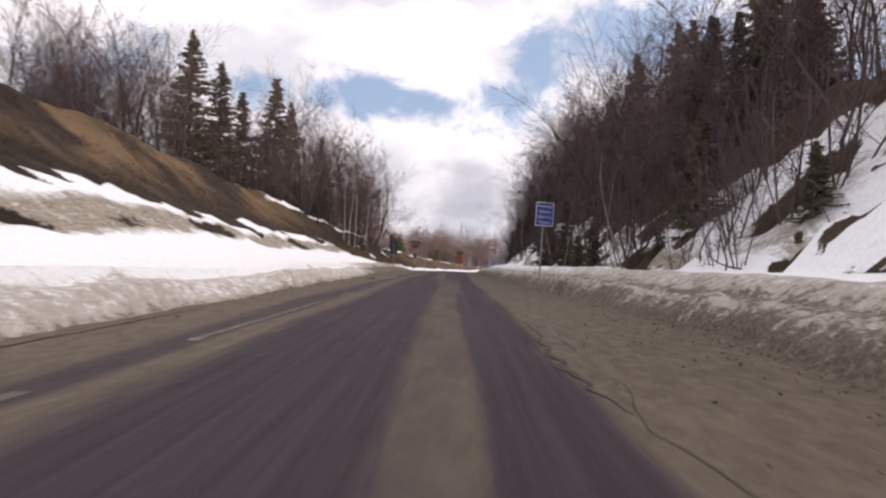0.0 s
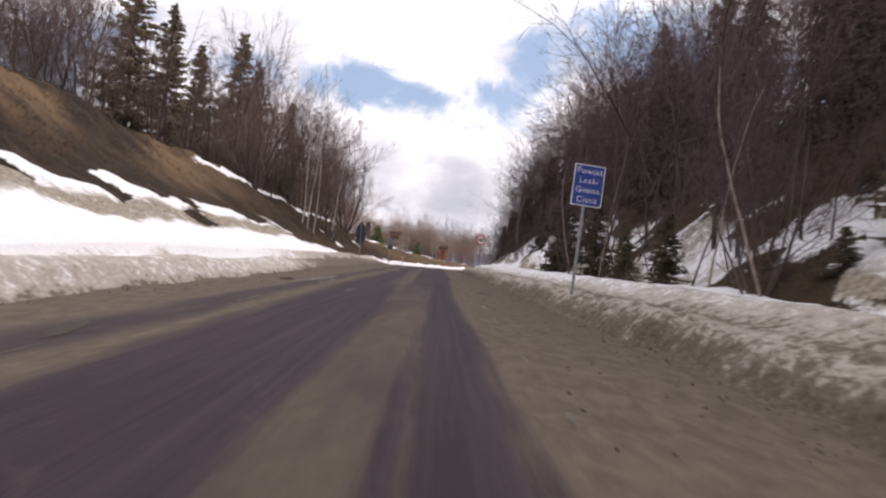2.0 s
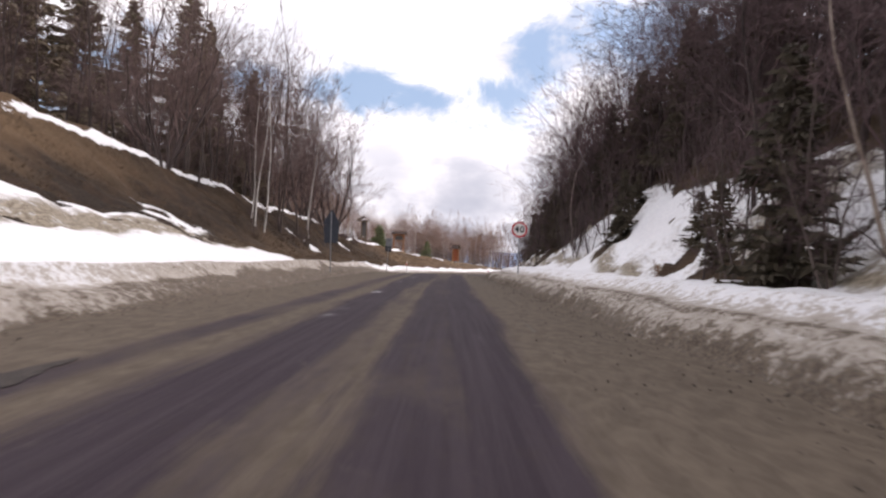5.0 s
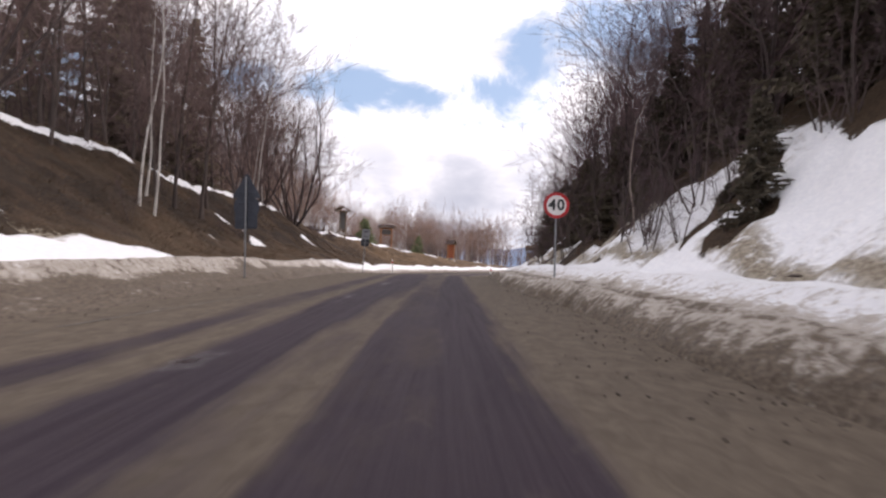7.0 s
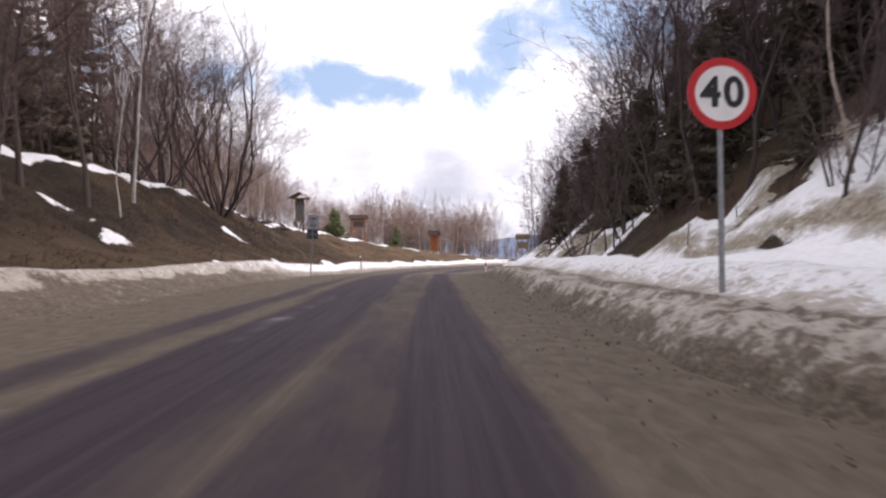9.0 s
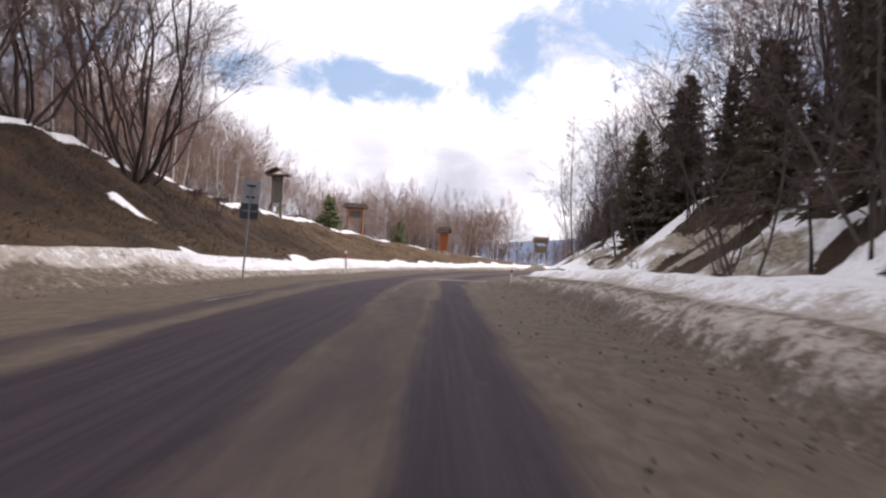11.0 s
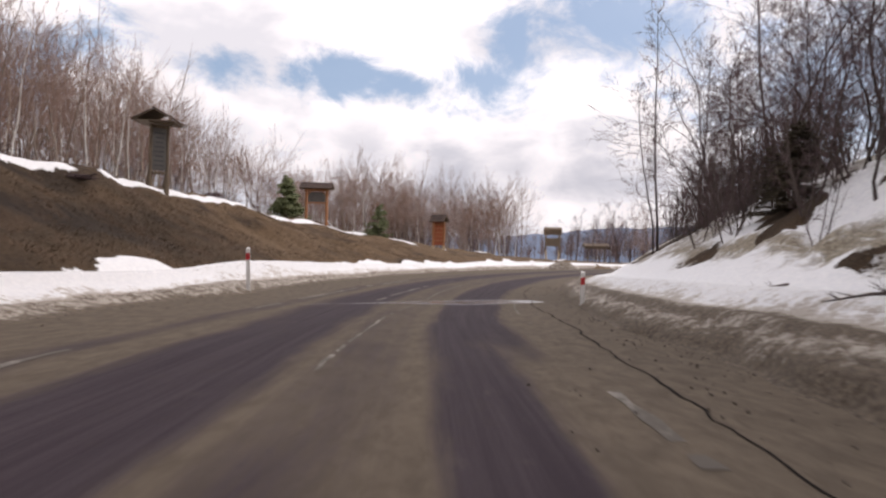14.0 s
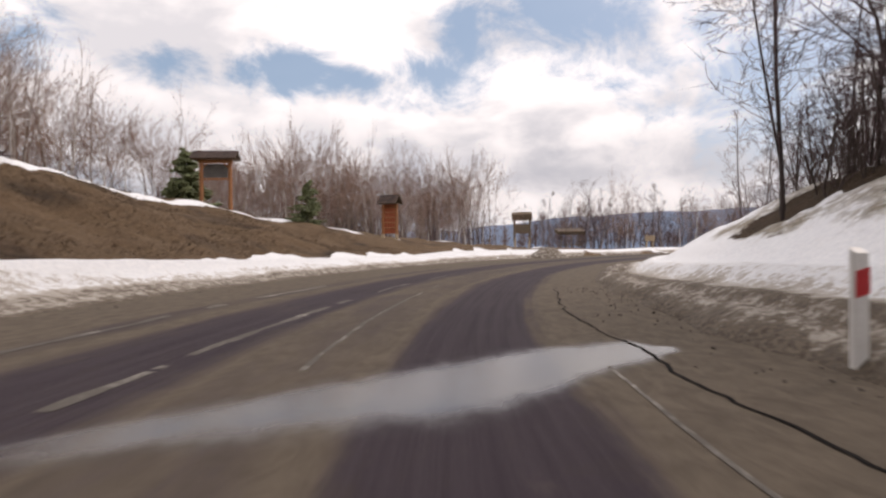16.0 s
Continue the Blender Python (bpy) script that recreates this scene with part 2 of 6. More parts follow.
    n.link(n.mix(wet, n.ramp(damp, 0, 1, 0.88, 0.76), (0.13, 0.13, 0.13)), b.inputs["Roughness"])
    n.link(n.math("MAXIMUM", n.ramp(wet, 0, 1, 0.0, 0.55), n.ramp(damp, 0, 1, 0.2, 0.10)), b.inputs["Specular IOR Level"])
    bump(n, b, n.math("ADD", n.math("MULTIPLY", grain, n.ramp(damp, 0, 1, 1.0, 0.35)), n.math("MULTIPLY", blot, 0.35)), 0.5, 0.012, n.math("SUBTRACT", 1.0, n.math("MULTIPLY", wet, 0.92)))
    return m


M_GROUND, M_BANK, M_ROAD = ground_material(), bank_material(), road_material()
def paint_material():
    """Road paint worn through to the asphalt in places."""
    m, n, b, pos = material("worn_road_paint")
    wear = n.math("ADD", n.noise(pos, 1.1, 5, 0.7), n.math("MULTIPLY", n.math("SUBTRACT", n.noise(pos, 18, 4, 0.7), 0.5), 0.5))
    paint = n.mix(n.ramp(n.noise(pos, 7, 5), 0.3, 0.7), (0.20, 0.186, 0.165), (0.38, 0.355, 0.315))
    n.link(n.mix(n.ramp(wear, 0.48, 0.72), (0.088, 0.076, 0.064), paint), b.inputs["Base Color"])
    b.inputs["Roughness"].default_value = 0.85
    return m


M_PAINT = paint_material()
M_CRACK = simple("tar_crack", (0.008, 0.007, 0.007), (0.02, 0.018, 0.017), 5.0, 0.95)
M_CRACK.node_tree.nodes["Principled BSDF"].inputs["Specular IOR Level"].default_value = 0.05
M_HOLE = simple("broken_asphalt", (0.018, 0.014, 0.013), (0.062, 0.050, 0.042), 14.0, 0.9, grain=0.01)
M_BARK = simple("grey_bark", (0.048, 0.036, 0.032), (0.125, 0.096, 0.084), 3.0, 0.9, grain=0.02, stretch=(1, 1, 0.25), per_object=0.4)
M_TWIG = simple("reddish_twigs", (0.095, 0.062, 0.056), (0.195, 0.130, 0.118), 1.0, 0.85, per_object=0.6)
# Darker copies of twig and bark, with the right wood's shaded side put in.
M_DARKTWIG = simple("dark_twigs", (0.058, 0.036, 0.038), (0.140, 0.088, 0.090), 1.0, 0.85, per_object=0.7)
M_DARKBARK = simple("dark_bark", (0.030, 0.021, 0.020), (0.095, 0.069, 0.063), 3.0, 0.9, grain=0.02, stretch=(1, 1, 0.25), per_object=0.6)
M_RUSSET = simple("russet_dead_leaves", (0.10, 0.046, 0.024), (0.24, 0.115, 0.058), 3.0, 0.85)
M_PALETWIG = simple("pale_birch_twigs", (0.20, 0.125, 0.098), (0.36, 0.245, 0.195), 1.0, 0.85, per_object=0.6)
M_BIRCH = simple("birch_bark", (0.34, 0.31, 0.28), (0.80, 0.77, 0.72), 2.2, 0.7, grain=0.006, stretch=(1, 1, 2.2))
M_SAPLING = simple("sapling_bark", (0.15, 0.112, 0.088), (0.38, 0.31, 0.255), 2.2, 0.75, stretch=(1, 1, 1.6), per_object=0.5)
M_NEEDLE = simple("spruce_needles", (0.095, 0.078, 0.052), (0.23, 0.185, 0.118), 2.0, 0.75, per_object=0.5)
# Copy of the spruce needles, darkened with the shade of the right-hand wood.
M_NEEDLE3 = simple("dark_spruce_needles", (0.040, 0.033, 0.022), (0.116, 0.092, 0.058), 2.0, 0.8, per_object=0.5)
M_NEEDLE2 = simple("young_spruce_needles", (0.080, 0.100, 0.044), (0.19, 0.215, 0.10), 2.0, 0.75)
M_STEEL = simple("galvanised_steel", (0.20, 0.21, 0.22), (0.34, 0.35, 0.36), 12.0, 0.5, 0.7)
M_SIGNBACK = simple("grey_sign_back", (0.026, 0.031, 0.044), (0.046, 0.053, 0.070), 4.0, 0.75, 0.0)
M_PALEBACK = simple("pale_sign_back", (0.24, 0.25, 0.27), (0.33, 0.34, 0.36), 4.0, 0.5, 0.3)
M_RED = simple("red_sheeting", (0.42, 0.018, 0.022), (0.55, 0.030, 0.035), 4.0, 0.45)
M_WHITE = simple("white_sheeting", (0.66, 0.65, 0.63), (0.78, 0.77, 0.75), 4.0, 0.45)
M_BLACK = simple("black_sheeting", (0.012, 0.012, 0.013), (0.025, 0.025, 0.027), 4.0, 0.5)
M_BLUE = simple("blue_sheeting", (0.008, 0.028, 0.19), (0.012, 0.040, 0.26), 3.0, 0.4)
M_LOG = simple("stained_pine", (0.24, 0.095, 0.034), (0.48, 0.21, 0.085), 3.0, 0.65, grain=0.006, stretch=(6, 6, 0.6))
M_OLDLOG = simple("weathered_pine", (0.085, 0.062, 0.042), (0.21, 0.155, 0.105), 3.0, 0.8, grain=0.008, stretch=(6, 6, 0.6))
M_REDLOG = simple("red_stained_boards", (0.26, 0.058, 0.024), (0.44, 0.125, 0.05), 3.0, 0.65, grain=0.005, stretch=(5, 5, 0.5))
M_SHINGLE = simple("dark_shingles", (0.030, 0.018, 0.014), (0.085, 0.048, 0.036), 5.0, 0.75, grain=0.006, per_object=0.7)
M_BOARD = simple("printed_board", (0.085, 0.076, 0.070), (0.145, 0.132, 0.122), 1.5, 0.5)
M_INK = simple("board_print", (0.055, 0.055, 0.052), (0.085, 0.085, 0.080), 4.0, 0.6)
M_PALELOG = simple("pale_pine", (0.36, 0.27, 0.17), (0.56, 0.45, 0.31), 3.0, 0.7, stretch=(6, 6, 0.6))
# Distance haze is put into the forest's colour as this flat blue.
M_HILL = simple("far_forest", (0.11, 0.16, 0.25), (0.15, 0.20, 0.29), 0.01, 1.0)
M_STRAW = simple("dead_grass", (0.055, 0.037, 0.024), (0.17, 0.114, 0.070), 0.8, 0.9)
M_STONE = simple("road_grit_clods", (0.022, 0.018, 0.015), (0.10, 0.082, 0.066), 8.0, 0.9)
M_IRON = simple("rusty_iron", (0.022, 0.017, 0.014), (0.06, 0.045, 0.035), 14.0, 0.7, 0.3)


# ---- shaping helpers ----
def mesh_of(name, verts, faces, mat=None, smooth=False):
    me = bpy.data.meshes.new(name)
    me.from_pydata(verts.tolist(), [], faces if isinstance(faces, list) else faces.tolist())
    if mat:
        me.materials.append(mat)
    if smooth:
        me.polygons.foreach_set("use_smooth", [True] * len(me.polygons))
    me.update()
    return me


def part(name, shape, mat, parent=None, label=""):
    """Links a bmesh or a mesh as one object under a thing or a part."""
    if isinstance(shape, bmesh.types.BMesh):
        me = bpy.data.meshes.new(name)
        shape.to_mesh(me)
        shape.free()
    else:
        me = shape
    if mat and not me.materials:
        me.materials.append(mat)
    ob = new(name, me)
    if parent:
        ob.parent = parent
    if label:
        ob["label"] = label
    return ob


def box(sx, sy, sz, at=(0, 0, 0), turn=None, bevel=0.0, bm=None):
    own = bmesh.new()
    bmesh.ops.create_cube(own, size=1.0, matrix=Matrix.Diagonal((sx, sy, sz, 1)))
    if bevel:
        bmesh.ops.bevel(own, geom=own.edges[:], offset=bevel, segments=1, affect="EDGES")
    own.transform(Matrix.Translation(at) @ (turn or Matrix()))
    return merge(bm, own)


def merge(bm, own):
    if bm is None:
        return own
    me = bpy.data.meshes.new("tmp")
    own.to_mesh(me)
    own.free()
    bm.from_mesh(me)
    bpy.data.meshes.remove(me)
    return bm


def rod(p, q, r0, r1=None, sides=10, bm=None):
    """A round bar from p to q."""
    p, q = Vector(p), Vector(q)
    own = bmesh.new()
    bmesh.ops.create_cone(own, cap_ends=True, segments=sides, radius1=r0, radius2=r0 if r1 is None else r1, depth=(q - p).length)
    own.transform(Matrix.Translation((p + q) / 2) @ (q - p).to_track_quat("Z", "Y").to_matrix().to_4x4())
    return merge(bm, own)


def plate(points, thick, turn=None, bm=None):
    """A flat plate in the xz plane from its outline, thick along y."""
    own = bmesh.new()
    f = own.faces.new([own.verts.new((x, 0, z)) for x, z in points])
    ext = bmesh.ops.extrude_face_region(own, geom=[f])
    bmesh.ops.translate(own, vec=(0, thick, 0), verts=[v for v in ext["geom"] if isinstance(v, bmesh.types.BMVert)])
    bmesh.ops.recalc_face_normals(own, faces=own.faces[:])
    if turn:
        own.transform(turn)
    return merge(bm, own)


def rounded(w, h, r, n=5):
    pts = []
    for cx, cz, a0 in ((w / 2 - r, h / 2 - r, 0), (-w / 2 + r, h / 2 - r, 90), (-w / 2 + r, -h / 2 + r, 180), (w / 2 - r, -h / 2 + r, 270)):
        for k in range(n + 1):
            a = radians(a0 + 90 * k / n)
            pts.append((cx + r * math.cos(a), cz + r * math.sin(a)))
    return pts


def lettering(body, size, thick=0.002, spacing=1.0, bold=0.0):
    """Words in the built-in font as a mesh, centred, upright, read from -y."""
    cu = bpy.data.curves.new("words", "FONT")
    cu.body, cu.size, cu.align_x, cu.align_y, cu.extrude, cu.space_character, cu.offset = body, size, "CENTER", "CENTER", thick, spacing, bold
    ob = bpy.data.objects.new("words", cu)
    scene.collection.objects.link(ob)
    bpy.context.view_layer.update()
    me = bpy.data.meshes.new_from_object(ob.evaluated_get(bpy.context.evaluated_depsgraph_get()))
    bpy.data.objects.remove(ob)
    bpy.data.curves.remove(cu)
    me.transform(pose(0, 0, 0, 90))
    return me


def empty(name, label, category, group="", at=None):
    ob = tagged(new(name), label, category, group)
    if at is not None:
        ob.matrix_world = at
    return ob


# ---- the plan: a straight road that bends to the right ----
XC, BEND, RADIUS, SWEEP = -0.95, 93.0, 60.0, radians(85)


def smooth_table(pairs, width=6.0):
    s = np.arange(-120, 420, 0.5)
    k = np.hanning(int(width / 0.5) * 2 + 1)
    v = np.interp(s, [p[0] for p in pairs], [p[1] for p in pairs])
    v = np.convolve(np.pad(v, len(k) // 2, mode="edge"), k / k.sum(), "valid")
    return lambda q: np.interp(q, s, v)


road_z = smooth_table(((-120, -2.4), (-40, -1.0), (0, -0.03), (10, 0.17), (20, 0.28), (40, 0.39), (60, 0.43), (75, 0.40), (85, 0.22), (92, 0.02), (97, -0.17), (103, -0.27), (120, -0.30), (180, -0.2), (400, -2)))
foot_left = smooth_table(((0, 4.1), (20, 4.2), (30, 4.5), (50, 4.9), (65, 5.3), (85, 5.3), (95, 5.4), (103, 5.7), (112, 5.6), (150, 6)))
foot_right = smooth_table(((0, 4.5), (12, 4.65), (20, 4.3), (28, 4.25), (50, 4.0), (56, 4.1), (61, 3.55), (66, 3.6), (75, 4.2), (80, 4.45), (86, 4.75), (92, 5.15), (97, 5.4), (102, 5.5), (107, 5.1), (114, 4.5), (122, 4.4), (150, 5.0)))
crest_left = smooth_table(((-40, 7.0), (15, 7.0), (45, 6.9), (62, 6.2), (76, 5.3), (92, 5.0), (108, 4.0), (125, 3.3), (136, 2.0), (148, 0.7), (160, 0.2)), 9)
width_left = smooth_table(((0, 12.2), (45, 12.2), (60, 11.2), (76, 9.6), (90, 8.2), (108, 8.2), (125, 12.5), (136, 11.0), (160, 10.0)), 9)
crest_right = smooth_table(((-40, 8.0), (20, 8.0), (40, 7.0), (70, 7.0), (84, 6.0), (91, 5.0), (97, 4.2), (102, 3.6), (107, 3.0), (113, 2.1), (122, 1.0), (145, 0.1)), 5)


def road_sd(x, y):
    """Length along the road and distance to its right, of places in plan."""
    x, y = np.asarray(x, float), np.asarray(y, float)
    cx = XC + RADIUS
    a = np.arctan2(y - BEND, cx - x)
    r = np.hypot(x - cx, y - BEND)
    ex, ey = cx - RADIUS * math.cos(SWEEP), BEND + RADIUS * math.sin(SWEEP)
    tx, ty = math.sin(SWEEP), math.cos(SWEEP)
    s3 = (x - ex) * tx + (y - ey) * ty
    d3 = (x - ex) * ty - (y - ey) * tx
    s = np.where(y < BEND, y, np.where(a < SWEEP, BEND + RADIUS * a, BEND + RADIUS * SWEEP + np.maximum(s3, 0)))
    d = np.where(y < BEND, x - XC, np.where(a < SWEEP, RADIUS - r, d3))
    return s, d


def road_xy(s, d):
    s, d = np.asarray(s, float), np.asarray(d, float)
    cx = XC + RADIUS
    a = np.clip((s - BEND) / RADIUS, 0, SWEEP)
    x = cx - (RADIUS - d) * np.cos(a)
    y = np.where(s < BEND, s, BEND + (RADIUS - d) * np.sin(a))
    over = np.maximum(s - BEND - RADIUS * SWEEP, 0)
    return x + over * math.sin(SWEEP), y + over * math.cos(SWEEP)


GRID = np.random.RandomState(7).rand(8, 64, 64)


def field(x, y, size, k=0):
    """Smooth random field in plan, 0 to 1, with waves of about that size."""
    u, v = np.asarray(x) / size + 31.7 * k, np.asarray(y) / size + 17.3 * k
    i, j = np.floor(u).astype(int), np.floor(v).astype(int)
    fu, fv = u - i, v - j
    fu, fv = fu * fu * (3 - 2 * fu), fv * fv * (3 - 2 * fv)
    g = GRID[k % 8]
    a, b = g[i % 64, j % 64], g[(i + 1) % 64, j % 64]
    c, e = g[i % 64, (j + 1) % 64], g[(i + 1) % 64, (j + 1) % 64]
    return (a * (1 - fu) + b * fu) * (1 - fv) + (c * (1 - fu) + e * fu) * fv


def rough(x, y, size, octaves=3, k=0):
    total, amp, norm = 0, 1.0, 0
    for o in range(octaves):
        total, norm = total + amp * field(x, y, size / 2 ** o, k + o), norm + amp
        amp *= 0.5
    return total / norm


def step(v, lo, hi):
    t = np.clip((np.asarray(v, float) - lo) / (hi - lo), 0, 1)
    return t * t * (3 - 2 * t)


def ground_z(x, y):
    s, d = road_sd(x, y)
    z0 = road_z(s)
    # left of the road: a cut slope, then a plateau that climbs into the wood
    a = -d - foot_left(s)
    w, h = width_left(s), crest_left(s)
    u = np.clip((a - 0.9) / (w - 0.9), 0, 1)
    hollow = np.interp(s, [70, 95], [0.55, 0.15])
    left = 0.42 * step(a, 0.1, 1.0) + (h - 0.42) * ((1 - hollow) * u + hollow * u * u)
    past = np.clip(a - w, 0, None)
    left = left + np.minimum(past, 70) * np.interp(s, [60, 105, 130, 150], [0.17, 0.03, 0.02, -0.02]) - 0.02 * np.clip(past - 120, 0, 400)
    # right of the road: a snow shelf, then a steep wooded hill
    b = d - foot_right(s)
    hr = crest_right(s)
    shelf = 0.66 * step(b, 0.1, 0.9) + 0.05 * np.clip(b - 0.9, 0, 2)
    shelf = shelf * np.interp(s, [100, 118], [1.0, 0.45])
    rise = np.clip(b - np.interp(s, [90, 100], [3.2, 2.2]), 0, None)
    right = shelf + np.minimum(rise * np.interp(s, [80, 92, 101], [0.94, 0.82, 0.62]), hr) + np.clip(rise - hr / 0.90, 0, 60) * np.interp(s, [85, 112], [0.30, 0.0])
    rel = np.where(d < 0, left, right)
    out = np.where(d < 0, np.clip(a, 0, None), np.clip(b, 0, None))
    lump = (rough(x, y, 0.6, 2, 2) - 0.5) * 0.16 * step(out, 1.2, 2.5) * step(-d, 0, 1) + (rough(x, y, 5.0, 4, 1) - 0.5) * 1.2 * step(out, 1.5, 5.0) + (rough(x, y, 1.1, 3, 4) - 0.5) * 0.22 * step(out, 1.0, 3.0)
    lump = lump * np.where((d > 0) & (s > 100), 0.45, 1.0)
    gully_cut = np.abs(rough(x, y, 3.0, 3, 7) - 0.5)
    lump = lump - np.where(d > 0, np.clip(0.16 - gully_cut, 0, 1) * 3.2, np.clip(0.10 - gully_cut, 0, 1) * 1.6) * step(out, 2.6, 4.0) * (1 - step(s, 96, 106))
    rel = rel - np.where(np.where(d < 0, a, b) > 0, 0.30 * (1 - step(out, 1.1, 1.8)), 0.0)
    under = np.where(out <= 0, -0.17 - 0.15 * step(s, 125, 140), 0.0)
    far = np.hypot(x, y - 100)
    return z0 + rel + lump + under - 2.0 * step(far, 250, 600)


# spruces on the slope right of the road: place, height, half width as a share of the height
SLOPE_SPRUCES = ((6.4, 40.0, 4.8, 0.26), (6.4, 34.0, 4.2, 0.24), (6.1, 26.2, 2.0, 0.36), (6.3, 30.0, 2.4, 0.34), (8.3, 56.6, 4.8, 0.27), (8.2, 65.8, 6.0, 0.22), (8.5, 76.0, 6.2, 0.27),
                 (9.0, 90.6, 7.0, 0.27), (9.9, 92.2, 7.0, 0.25), (10.0, 88.8, 6.5, 0.27), (7.2, 44.5, 3.6, 0.3), (8.0, 47.5, 5.0, 0.26), (8.8, 70.5, 6.5, 0.24), (9.5, 73.0, 7.0, 0.24), (9.6, 58.5, 5.5, 0.24), (8.9, 80.5, 5.5, 0.27),
                 (9.8, 78.5, 6.5, 0.26), (11.2, 82.5, 6.0, 0.27), (8.0, 71.8, 4.2, 0.30), (10.6, 75.5, 7.0, 0.24), (9.9, 67.5, 6.5, 0.24), (12.0, 86.6, 5.5, 0.28), (10.3, 84.2, 4.5, 0.30), (10.8, 63.0, 6.0, 0.25), (10.6, 99.6, 3.0, 0.42), (11.6, 102.4, 2.8, 0.42), (11.8, 92.0, 7.5, 0.26), (13.2, 95.5, 8.0, 0.26), (12.4, 89.5, 7.0, 0.26),
                 (7.4, 21.5, 2.6, 0.36), (8.5, 20.5, 5.0, 0.28), (8.6, 14.2, 2.6, 0.35), (8.4, 58.4, 1.7, 0.55), (10.7, 89.8, 4.8, 0.36), (10.4, 86.0, 3.4, 0.42))


BARE_PATCHES = ((8.9, 12.3, 1.5, 0.6), (10.2, 12.0, 1.6, 0.7), (7.6, 13.4, 0.8, 0.4), (11.0, 109.2, 1.3, 1.2), (12.2, 107.2, 1.5, 1.1), (13.0, 104.8, 1.4, 1.0), (9.7, 98.2, 0.8, 0.5), (10.6, 100.6, 0.9, 0.7), (9.0, 52.5, 0.3, 0.35))


def ground_snow(x, y):
    """Where snow lies: 0 bare to 1 covered."""
    s, d = road_sd(x, y)
    a, b = -d - foot_left(s), d - foot_right(s)
    u = a / width_left(s)
    n = rough(x, y, 3.2, 4, 2)
    finger = rough(s + a * 1.1, a * 0.3, 2.4, 3, 5)
    start = 1 - step(s + (n - 0.5) * 10 + u * 6, 53, 62)
    low = 1 - step(u + (n - 0.5) * 0.12, 0.29, 0.34)
    band = step(u + (n - 0.5) * 0.10, 0.40, 0.45) * (1 - step(u + (finger - 0.5) * 0.50, 0.50, 0.57))
    reach = np.interp(s, [55, 58, 66, 80, 88, 100], [1.2, 0.7, 0.75, 0.8, 1.1, 1.3])
    toe = (1 - step(a - reach + (n - 0.5) * 2.4, 0.0, 0.5)) * step(s, 45, 60)
    crest = np.exp(-((u - 0.95 + (n - 0.5) * 0.07) / np.interp(s, [60, 75, 95, 125], [0.035, 0.03, 0.034, 0.045])) ** 2) * step(s, 46, 54) * (1 - step(s, 125, 155)) * step(n, 0.22, 0.38)
    spots = step(rough(x, y, 2.0, 3, 6), 0.66, 0.74) * 0.8 * step(s, 55, 65) * step(u, 0.3, 0.5) * (1 - step(u, 0.7, 0.8)) * (1 - step(s, 86, 92))
    behind = step(rough(x, y, 7.0, 3, 3), 0.5, 0.6) * step(u, 1.02, 1.2) * 0.8
    dirty = 0.72 * step(u, 0.2, 0.27) * (1 - step(u, 0.44, 0.50)) * step(rough(x, y, 2.2, 3, 6), 0.25, 0.45)
    left = np.max([np.max([low, band, dirty], axis=0) * start, toe, crest, spots, behind * step(s, 60, 70)], axis=0)
    shelf = 1 - step(b + (n - 0.5) * 1.2, 2.9, 3.5)
    open_slope = np.interp(s, [0, 14, 22, 28, 40, 46, 50, 60, 66, 76, 84, 88, 104, 112], [0.57, 0.57, 0.54, 0.52, 0.54, 0.66, 0.76, 0.72, 0.57, 0.55, 0.56, 0.58, 0.60, 0.64])
    seam = np.exp(-((b - 3.35 + (n - 0.5) * 1.2) / 0.30) ** 2) * 0.42 * step(rough(s, b * 3, 5.0, 3, 3), 0.35, 0.58)
    slope = step(0.38 * rough(x, y, 2.4, 3, 3) + 0.24 * rough(s + b * 0.5, b * 0.8, 3.6, 4, 0) + 0.38 * rough(s + b * 0.45, b * 0.28, 1.3, 3, 6), 1 - open_slope - 0.08, 1 - open_slope + 0.08) * step(b, 2.4, 3.2) - seam
    reach_up = np.interp(s, [18, 24, 42, 48, 60, 66], [8.0, 5.8, 5.8, 7.6, 7.4, 6.6])
    slope = slope * (1 - step(b + (n - 0.5) * 2.4, reach_up - 0.5, reach_up + 1.2) * 0.8 * (1 - step(s, 80, 88)))
    right = np.maximum(shelf * 0.95 - seam, slope)
    v = np.where(d < 0, left, right)
    for px, py, h, k in SLOPE_SPRUCES:
        r = h * k * 0.55
        v = v * (0.12 + 0.88 * step(np.hypot(x - px + 0.5, (y - py) * 0.9) + (n - 0.5) * 1.2, r * 0.7, r * 1.15))
    for px, py, rx, ry in BARE_PATCHES:
        v = v * step(np.hypot((x - px) / rx, (y - py) / ry) + (n - 0.5) * 1.6, 0.7, 1.2)
    v = np.where((d < 0) & (a < 0) | (d > 0) & (b < 0), 0.0, v)
    return np.clip(v, 0, 1)


def spread(lo, hi, fine, far, grow=1.22):
    core = list(np.arange(lo, hi + 1e-6, fine))
    g, v = fine, hi
    up = []
    while v < far:
        g *= grow
        v += g
        up.append(v)
    g, v = fine, lo
    down = []
    while v > -far:
        g *= grow
        v -= g
        down.append(v)
    return np.array(down[::-1] + core + up)


def grid_mesh(name, X, Y, Z, mat):
    ny, nx = X.shape
    idx = np.arange(nx * ny).reshape(ny, nx)
    faces = np.stack([idx[:-1, :-1], idx[:-1, 1:], idx[1:, 1:], idx[1:, :-1]], -1).reshape(-1, 4)
    return mesh_of(name, np.stack([X, Y, Z], -1).reshape(-1, 3), faces, mat, True)


